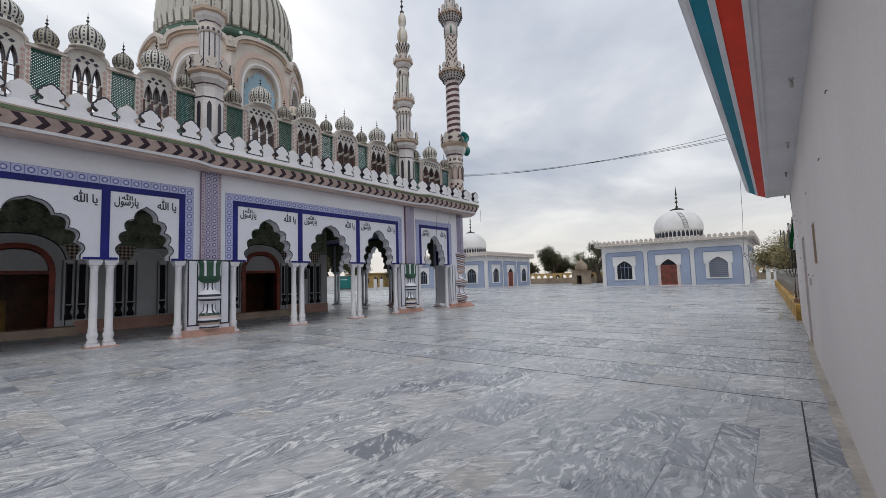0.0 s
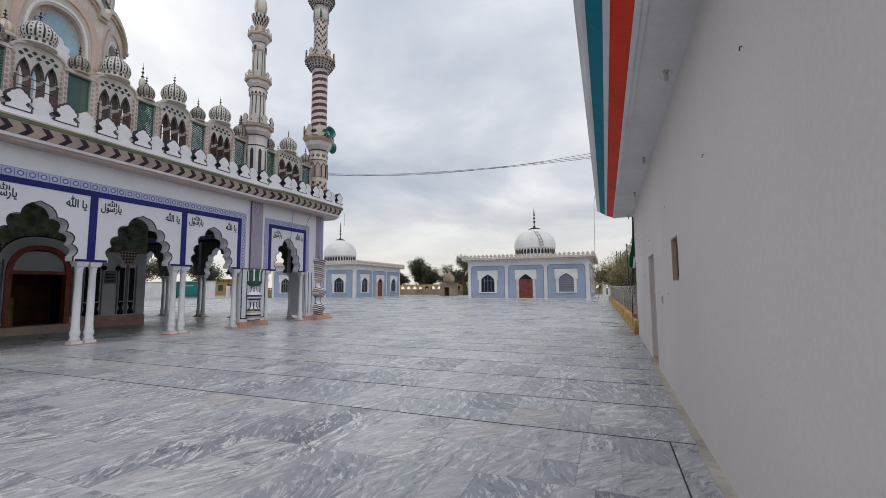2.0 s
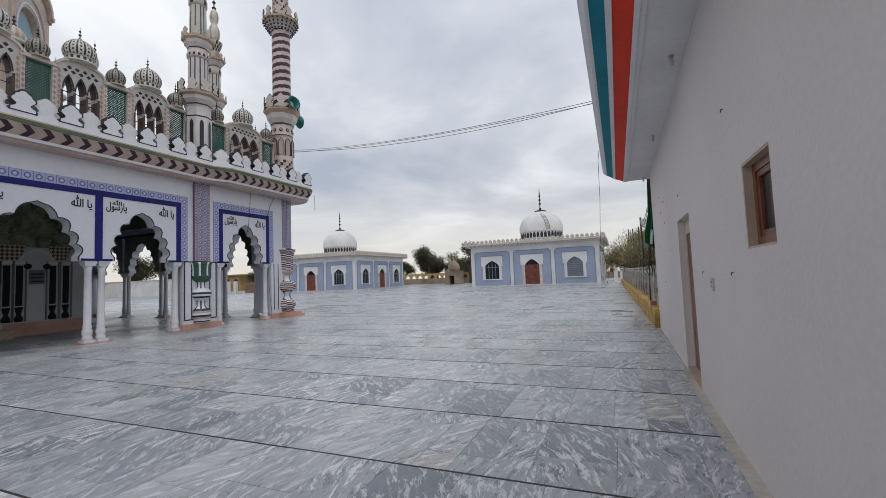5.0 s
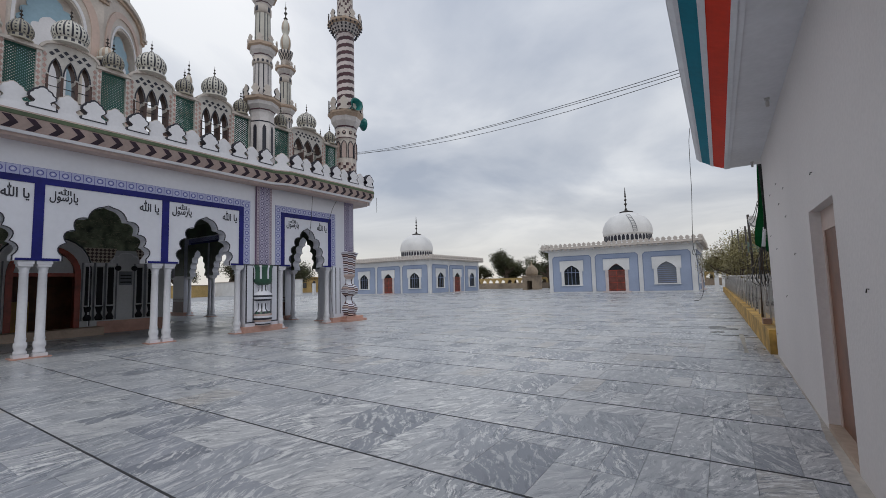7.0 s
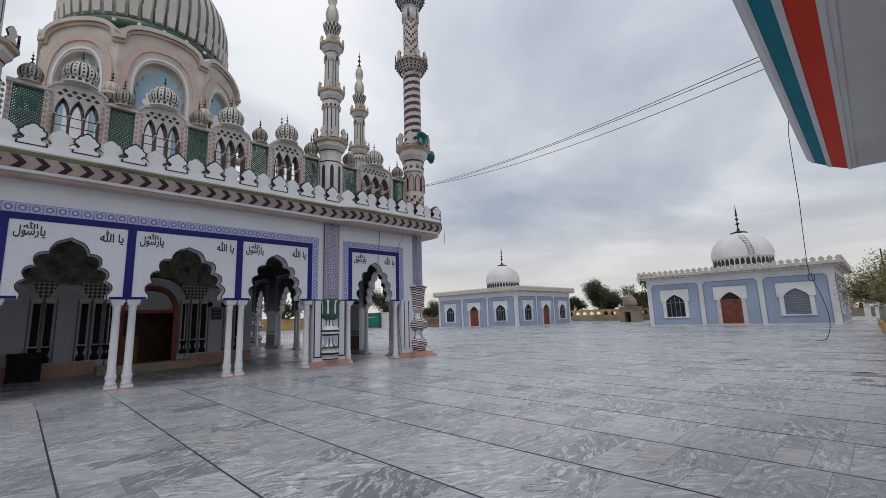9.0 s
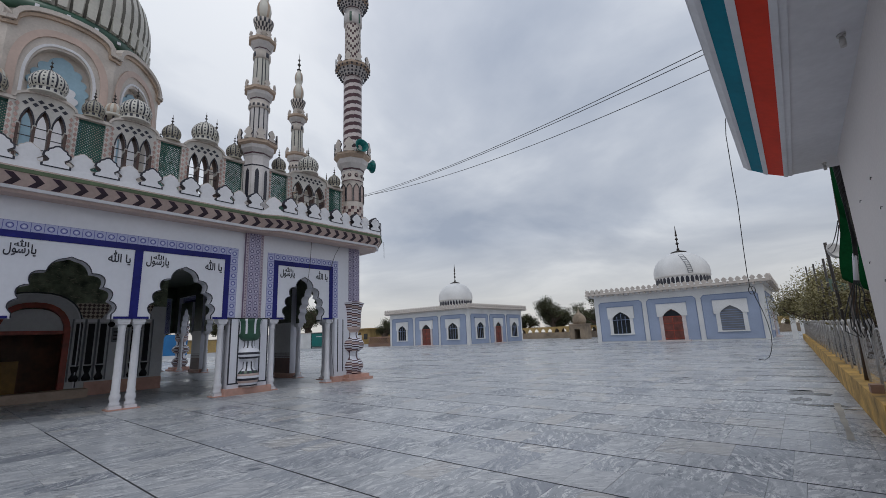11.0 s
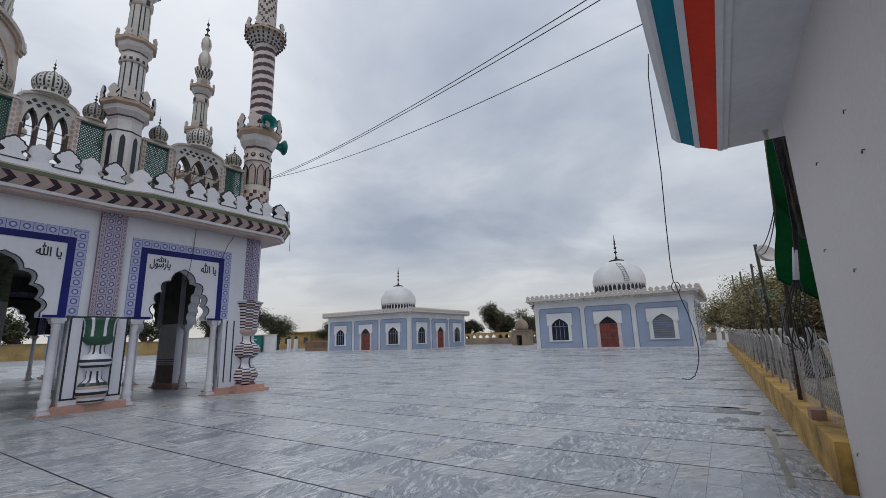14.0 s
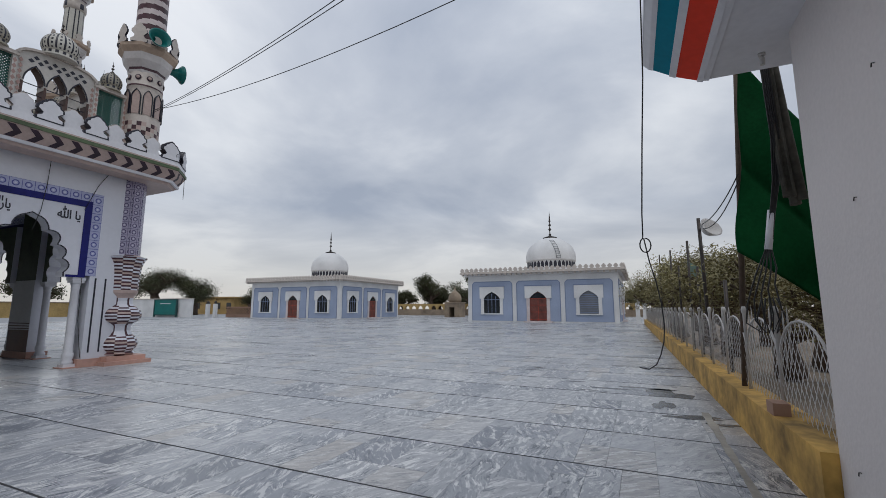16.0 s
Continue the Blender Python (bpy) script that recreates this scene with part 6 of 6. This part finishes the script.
def tree(x, y, h, spread, seed, material, label, trunk=0.3, leaves=2600, lean=0.0, z0=-0.05, leaf=0.16, low=0.3, fuzz=0.07):
    rng = random.Random(seed)
    t_ = thing("tree", label, "tree", pose(x, y, z0))
    bm_ = bmesh.new()
    tips = []

    def limb(p, d, ln, r, depth):
        pts, rad = [p], [r]
        q, dd = p.copy(), d.copy()
        for i in range(4):
            dd = (dd + Vector((rng.uniform(-1, 1), rng.uniform(-1, 1), rng.uniform(-0.2, 0.5))) * 0.22).normalized()
            q = q + dd * ln / 4
            pts.append(q.copy())
            rad.append(r * (1 - 0.14 * (i + 1)))
        tube(bm_, pts, rad, 6)
        if depth == 0:
            tips.append((pts[-1], pts[2]))
            return
        for k in range(rng.choice((3, 4))):
            a_ = rng.uniform(0, 2 * math.pi)
            nd = (dd * 0.55 + Vector((math.cos(a_), math.sin(a_), rng.uniform(0.0, 0.5))) * 0.85 * spread).normalized()
            limb(pts[rng.choice((2, 3, 4))], nd, ln * rng.uniform(0.55, 0.8), r * 0.55, depth - 1)
    limb(Vector((0, 0, 0)), Vector((lean, 0, 1)).normalized(), h * low, trunk, 3)
    top = max(p.z for p, _ in tips)
    bm_.transform(Matrix.Scale(h / top, 4))
    s = h / top
    part("trunk", bm_, "bark", t_, "rough brown trunk and limbs")
    vs, fs = [], []
    for _ in range(leaves):
        a_, b_ = rng.choice(tips)
        c = a_.lerp(b_, rng.random() * 0.8) * s + Vector([max(-1.5, min(1.5, rng.gauss(0, w))) for w in (1, 1, 0.8)]) * fuzz * h
        e = Euler((rng.uniform(-1, 1), rng.uniform(-1, 1), rng.uniform(0, 6.3))).to_matrix()
        L = leaf * rng.uniform(0.6, 1.4)
        i0 = len(vs)
        for px, py in ((-L, 0), (0, -L * 0.4), (L, 0), (0, L * 0.4)):
            vs.append(c + e @ Vector((px, py, 0)))
        fs.append((i0, i0 + 1, i0 + 2, i0 + 3))
    me = bpy.data.meshes.new("crown")
    me.from_pydata(vs, [], fs)
    me.materials.append(MATS[material])
    o = new("crown", me)
    o.parent = t_
    tagged(o, "sparse crown of small leaves")
    return t_


for k, (x, y, h) in enumerate(((3.6, 20.5, 2.3), (2.9, 23.0, 2.6), (4.2, 25.0, 3.0), (2.7, 28.0, 3.0), (2.5, 32.0, 3.4), (4.8, 33.0, 3.8), (1.9, 36.5, 3.6), (2.0, 41.0, 4.1), (3.6, 45.0, 4.4), (2.4, 49.0, 4.4))):
    tree(x - 0.27, y, h, 1.35, 60 + k, "leaf", "bushy olive green thorn tree overhanging the garden fence", 0.10 + 0.01 * k, 10000, -0.1, 0, 0.020 + 0.0010 * y, 0.22, 0.12)
tree(-43.0, 98.0, 8.4, 1.15, 11, "leaf_dark", "dark green tree rising behind the yellow wall", 0.3, 9000, 0.1, 0, 0.17, 0.24, 0.085)
tree(-37.5, 101.0, 4.6, 1.3, 16, "leaf_dark", "low dark green tree behind the yellow wall", 0.3, 6000, 0.1, 0, 0.17, 0.2, 0.12)
tree(-29.4, 90.0, 8.0, 0.8, 12, "leaf_dark", "dark green tree behind the small shrine", 0.3, 9000, 0.0, 0, 0.15, 0.24, 0.09)
tree(-95.5, 70.0, 8.6, 1.3, 13, "leaf_dark", "broad dark green tree behind the white wall", 0.35, 13000, 0.0, 0, 0.17, 0.13, 0.13)
tree(-91.0, 75.0, 7.6, 1.4, 17, "leaf_dark", "broad dark green tree behind the white wall", 0.35, 13000, 0.0, 0, 0.17, 0.13, 0.13)
tree(-104.0, 66.0, 8.2, 1.2, 14, "leaf_dark", "broad dark green tree behind the white wall", 0.35, 12000, 0.1, 0, 0.17, 0.13, 0.13)
tree(-92.0, 92.0, 6.2, 1.2, 15, "leaf_dark", "dark green tree beside the yellow house", 0.3, 6500, 0.0, 0, 0.16, 0.14, 0.12)
for k in range(12):
    tree(-62 + 6.0 * k, 104 + 5 * (k % 3), 4.6 + (k * 37 % 5) * 0.35, 1.2, 20 + k, "leaf_dark", "distant dark green tree beyond the boundary wall", 0.3, 3500, 0.0, 0, 0.26, 0.2, 0.12)
for k in range(6):
    tree(8 + 11 * k, 62 + 6 * (k % 2), 4.6 + (k % 3) * 0.5, 1.2, 40 + k, "leaf_dark", "distant dark green tree beyond the garden", 0.3, 3500, 0.0, 0, 0.2, 0.2, 0.12)

# yellow arcaded boundary wall
bwall = thing("boundary_wall", "ochre boundary wall crowned with small arches", "wall")
part("wall", abox(-62, 6, 94.0, 94.3, -0.05, 1.2), "far_stone", bwall)
arc = part("arch_crest", slab(bmesh.new(), [(0.8, 1.2), (0.8, 2.4), (-0.8, 2.4), (-0.8, 1.2), (-0.55, 1.2)] + [(x, z) for x, z in keel(0, 0.55, 1.4, 2.1, 5)[::-1]] + [(0.55, 1.2)], 0, 0.3), "far_yellow", bwall, "", pose(-61.2, 94.0, 0))
for k in range(1, 42):
    again(arc, pose(-61.2 + 1.6 * k, 94.0, 0))
shrine = thing("small_shrine", "small tan stone shrine with a ribbed dome", "shrine", pose(-29.5, 80.0, 0) @ Matrix.Diagonal((0.68, 0.68, 0.665, 1)))
bm = bmesh.new()
for b_ in ((-2.0, -0.7, -2, 2, 0, 3.6), (0.7, 2.0, -2, 2, 0, 3.6), (-0.7, 0.7, -2, 2, 2.5, 3.6), (-0.7, 0.7, 1.6, 2.0, 0, 2.5)):
    box(bm, *b_)
part("wall", bm, "far_stone", shrine)
part("cornice", abox(-2.2, 2.2, -2.2, 2.2, 3.6, 3.85), "far_stone", shrine)
part("dome", lathe(bmesh.new(), [(1.55, 3.85), (1.65, 4.3), (1.7, 4.7), (1.6, 5.3), (1.3, 5.9), (0.8, 6.4), (0.25, 6.8), (0.05, 7.9)], n=16), "far_stone", shrine)

wwall = thing("white_wall", "white boundary wall with a pale plaster finish", "wall")
part("wall", abox(-100, -67.1, 58.2, 58.5, -0.05, 3.0), "building_white", wwall)
part("coping", abox(-100, -67.0, 58.1, 58.6, 3.0, 3.14), "cream_stone", wwall)
mat("board_green", (0.01, 0.06, 0.06), 0.5, 0.1, 20, 1, 0.0)
board = thing("notice_board", "teal notice board on posts before the white wall", "sign")
part("panel", abox(-76.0, -70.5, 57.8, 57.9, 0.45, 2.85), "horn_teal", board, "teal panel")
part("board_text", abox(-74.6, -71.9, 57.78, 57.8, 2.2, 2.32), "white_paint", board, "line of white lettering")
bm = bmesh.new()
for x_ in (-76.25, -70.5):
    box(bm, x_, x_ + 0.25, 57.75, 57.95, 0, 3.0)
box(bm, -76.0, -70.5, 57.75, 57.95, 2.85, 3.0)
box(bm, -76.0, -70.5, 57.75, 57.95, 0.3, 0.45)
part("board_frame", bm, "board_green", board, "dark green board frame")
gatep = thing("gate_pillar", "white gate pillar with a dark ball on top", "pillar", pose(-65.6, 60.0, 0), "gate pillars")
part("pillar", abox(-0.25, 0.25, -0.25, 0.25, -0.02, 2.2), "building_white", gatep)
part("ball", lathe(bmesh.new(), [(0.05, 2.2), (0.2, 2.3), (0.24, 2.45), (0.15, 2.65), (0.02, 2.7)], n=12), "dark_metal", gatep)
copy_thing(gatep, pose(-63.8, 60.0, 0))
mat("sheet_blue", (0.02, 0.17, 0.42), 0.5, 0.15, 10, 1.0, 0.05)
sheet = thing("blue_board", "bright blue board standing on posts at the courtyard's edge", "sign")
part("panel", abox(-52.4, -52.3, 23.4, 26.4, 0.55, 2.75), "sheet_blue", sheet)
for y_ in (23.5, 26.2):
    part("post", abox(-52.38, -52.3, y_, y_ + 0.1, -0.02, 0.55), "shutter_grey", sheet)
house = thing("yellow_house", "flat-roofed ochre house beyond the boundary", "house")
part("wall", abox(-112, -96, 90.0, 100, -0.05, 4.1), "far_yellow", house)
part("roof", abox(-112.4, -95.6, 89.6, 100.4, 4.1, 4.45), "far_yellow", house)
for k in range(4):
    part("window", abox(-110.5 + 4.0 * k, -108.9 + 4.0 * k, 89.92, 90.0, 1.3, 2.9), "dark_glass", house)
bwl = thing("brick_wall", "low openwork brick wall beside the chamber", "wall")
bm = bmesh.new()
for k in range(34):
    for r_ in range(6):
        if (k + r_) % 2 or r_ in (0, 1):
            box(bm, -53.6 - 0.3 * k - 0.26, -53.6 - 0.3 * k, 62.0, 62.2, 0.25 * r_ - 0.02, 0.25 * r_ + 0.23)
box(bm, -63.8, -53.0, 61.95, 62.25, 1.5, 1.75)
tagged(part("brickwork", bm, "far_brick", bwl, "openwork of reddish brick"), kind="stuff")
for x_ in (-0.4, 0.25):
    gp = thing("gate_post", "white square gate post by the garden", "pillar", pose(x_ - 0.1, 57.5, 0), "gate posts")
    part("pillar", abox(-0.2, 0.2, -0.2, 0.2, -0.02, 2.2), "building_white", gp)
    part("cap", abox(-0.27, 0.27, -0.27, 0.27, 2.2, 2.35), "building_white", gp)
eh = thing("far_house", "plain pale house far behind the garden", "house")
part("wall", abox(2, 16, 88, 98, -0.05, 3.6), "far_stone", eh)
part("roof", abox(1.6, 16.4, 87.6, 98.4, 3.6, 3.9), "building_white", eh)

# boundary on the far side of the courtyard
wb = thing("boundary_wall", "plain ochre boundary wall beyond the mosque", "wall")
part("wall", abox(-92.3, -92.0, -30, 54, -0.05, 2.4), "far_yellow", wb)
part("coping", abox(-92.4, -91.9, -30, 54, 2.4, 2.55), "far_stone", wb)
for k in range(9):
    tree(-97 - 4 * (k % 2), -22 + 9 * k, 6.2 + (k * 29 % 4) * 0.5, 1.2, 80 + k, "leaf_dark", "distant dark green tree beyond the ochre wall", 0.3, 3500, 0.0, 0, 0.26, 0.2, 0.12)

# ---- stains and the dirt along the wall ----
mat("dirt", (0.55, 0.50, 0.44), 0.9, 0.22, 14, 1.2, 0.2)
mat("ochre_stain", (0.36, 0.335, 0.29), 0.8, 0.25, 14, 1.2, 0.1)


def ragged(name, xm, wide, y0, y1, z, seed, material, label, one_side=False):
    """A long thin stain with an uneven outline."""
    r_ = random.Random(seed)
    b_ = bmesh.new()
    n_ = int((y1 - y0) / 0.12)
    w_, prev = wide, None
    for k in range(n_ + 1):
        w_ = min(max(w_ + r_.uniform(-0.25, 0.25) * wide, wide * 0.3), wide * 1.6)
        y_ = y0 + (y1 - y0) * k / n_
        pair = (b_.verts.new((xm - w_, y_, z)), b_.verts.new((xm if one_side else xm + w_ * r_.uniform(0.5, 1.0), y_, z)))
        if prev:
            b_.faces.new((prev[0], prev[1], pair[1], pair[0]))
        prev = pair
    return part(name, b_, material, None, label)


tagged(ragged("dirt_strip", WX, 0.06, -14, YE, 0.0045, 5, "dirt", "sandy dirt gathered along the foot of the wall", True), kind="structure")
tagged(ragged("floor_stain", 0.48, 0.045, 15.3, 18.6, 0.004, 6, "ochre_stain", "faint ochre stain running along the paving"), kind="structure")

# ---- marble paving: strips 1.30 m wide between dark joints, two rows of slabs in each ----
JY, STRIP = 5.29, 1.30
slab_cache = {}


def slab_mesh(lx, ly):
    key = (round(lx, 3), round(ly, 3))
    if key not in slab_cache:
        b_ = bmesh.new()
        box(b_, 0, lx, 0, ly, -0.02, 0.0)
        me = bpy.data.meshes.new("slab")
        b_.to_mesh(me)
        b_.free()
        me.materials.append(MATS["marble"])
        slab_cache[key] = me
    return slab_cache[key]


rng = random.Random(77)
vs, fs = [], []


def quad_slab(x0, x1, y0, y1, z):
    i = len(vs)
    vs.extend(((x0, y0, z), (x1, y0, z), (x1, y1, z), (x0, y1, z), (x0, y0, z - 0.012), (x1, y0, z - 0.012), (x1, y1, z - 0.012), (x0, y1, z - 0.012)))
    fs.extend(((i, i + 1, i + 2, i + 3), (i, i + 4, i + 5, i + 1), (i + 1, i + 5, i + 6, i + 2), (i + 2, i + 6, i + 7, i + 3), (i + 3, i + 7, i + 4, i)))


def put_slab(x0, x1, y0, y1):
    z = rng.uniform(-0.0012, 0.0012)
    if x0 > -4.4 and y0 > 2.4 and y1 < 12.4:
        o = new("slab", slab_mesh(x1 - x0, y1 - y0))
        o.matrix_basis = pose(x0, y0, z)
        o.parent = floor
    else:
        quad_slab(x0, x1, y0, y1, z)


def strip(x_end, x_start, y0, y1, wide, hair):
    """Columns of slabs across one strip, each column cut once or not at all."""
    x = x_start
    while x > x_end + 0.05:
        xa = max(x - rng.choice(wide), x_end)
        cut = rng.choice((0.65, 0.65, 0.46, 0.8, 0.3, 0.95))
        if y1 - y0 > 1.0:
            put_slab(xa + hair, x, y0, y0 + cut - hair)
            put_slab(xa + hair, x, y0 + cut, y1)
        else:
            put_slab(xa + hair, x, y0, y1)
        x = xa


k0 = int((-15 - JY) // STRIP)
for k in range(k0, 72):
    ya = JY + STRIP * k
    g_ = 0.011 if ya > 5.0 else 0.001
    if ya < 40:
        strip(-11.5, 0.955, ya + g_, ya + STRIP - g_, (0.3, 0.3, 0.34, 0.45, 0.6), 0.0024)
        strip(-60.0, -11.504, ya + g_, ya + STRIP - g_, (0.6, 0.9), 0.003)
    elif ya < 94:
        strip(-60.0, 0.955, ya + g_, ya + STRIP - g_, (0.6, 0.9, 1.2), 0.003)
    if ya > 5.0:
        j_ = part("joint", abox(-11.5 if ya < 19 else -60.0, 0.95, ya - 0.010, ya + 0.010, -0.02, 0.0016), "marble_joint", floor)
part("joint", abox(0.648, 0.662, -14, 5.27, -0.02, 0.0025), "marble_joint", floor)
me = bpy.data.meshes.new("paving_rest")
me.from_pydata(vs, [], fs)
me.materials.append(MATS["marble"])
rest = new("paving_rest", me)
rest.parent = floor
tagged(rest, "grey veined marble slabs of the wider courtyard", kind="stuff")

# ---- wet patches on the paving ----
mat("wet_stone", (0.13, 0.138, 0.15), 0.25, 0.3, 6, 1.5, 0.02)


def patch(x, y, lx, ly, seed, name="puddle", material="wet_stone", label="shallow dark puddle on the marble paving", cat="puddle"):
    r_ = random.Random(seed)
    b_ = bmesh.new()
    n_ = 22
    ph = [r_.uniform(0, 6.3) for _ in range(4)]
    rim = []
    for k in range(n_):
        a = 2 * math.pi * k / n_
        q = 1 + 0.28 * math.sin(2 * a + ph[0]) + 0.22 * math.sin(3 * a + ph[1]) + 0.14 * math.sin(5 * a + ph[2]) + 0.08 * math.sin(8 * a + ph[3])
        rim.append(b_.verts.new((x + lx * q * math.cos(a), y + ly * q * math.sin(a), 0.0035)))
    b_.faces.new(rim)
    o = part(name, b_, material, None, label)
    tagged(o, category=cat, group="wet patches on the paving")


for k, (x, y, lx, ly) in enumerate(((0.05, 19.9, 0.40, 0.33), (-0.2, 20.35, 0.42, 0.10), (0.32, 18.2, 0.33, 0.13), (0.62, 17.9, 0.22, 0.07), (-0.05, 18.9, 0.14, 0.30), (-0.45, 25.9, 0.75, 0.07), (-0.1, 30.1, 0.42, 0.10), (-0.1, 33.4, 0.55, 0.12), (0.6, 29.6, 0.25, 0.06), (0.1, 36.5, 0.6, 0.12), (0.2, 23.6, 0.4, 0.06), (-17.6, 40.2, 3.6, 0.24), (-14.2, 41.8, 1.6, 0.22), (-21.0, 38.3, 1.6, 0.16), (-8.4, 42.2, 2.0, 0.13), (-12.9, 43.2, 1.0, 0.14), (-19.7, 28.5, 1.5, 0.13), (-16.2, 25.2, 1.1, 0.10), (-11.7, 19.6, 1.5, 0.05), (-9.4, 30.4, 0.8, 0.06), (-3.4, 33.5, 0.7, 0.07))):
    patch(x, y, lx, ly, 300 + k)
wets = random.Random(41)
for k in range(46):
    y = wets.uniform(19, 46)
    patch(wets.uniform(-20 if y > 24 else -9, 0.4), y, wets.uniform(0.15, 0.5), wets.uniform(0.025, 0.05) * (0.6 + y / 40), 400 + k)
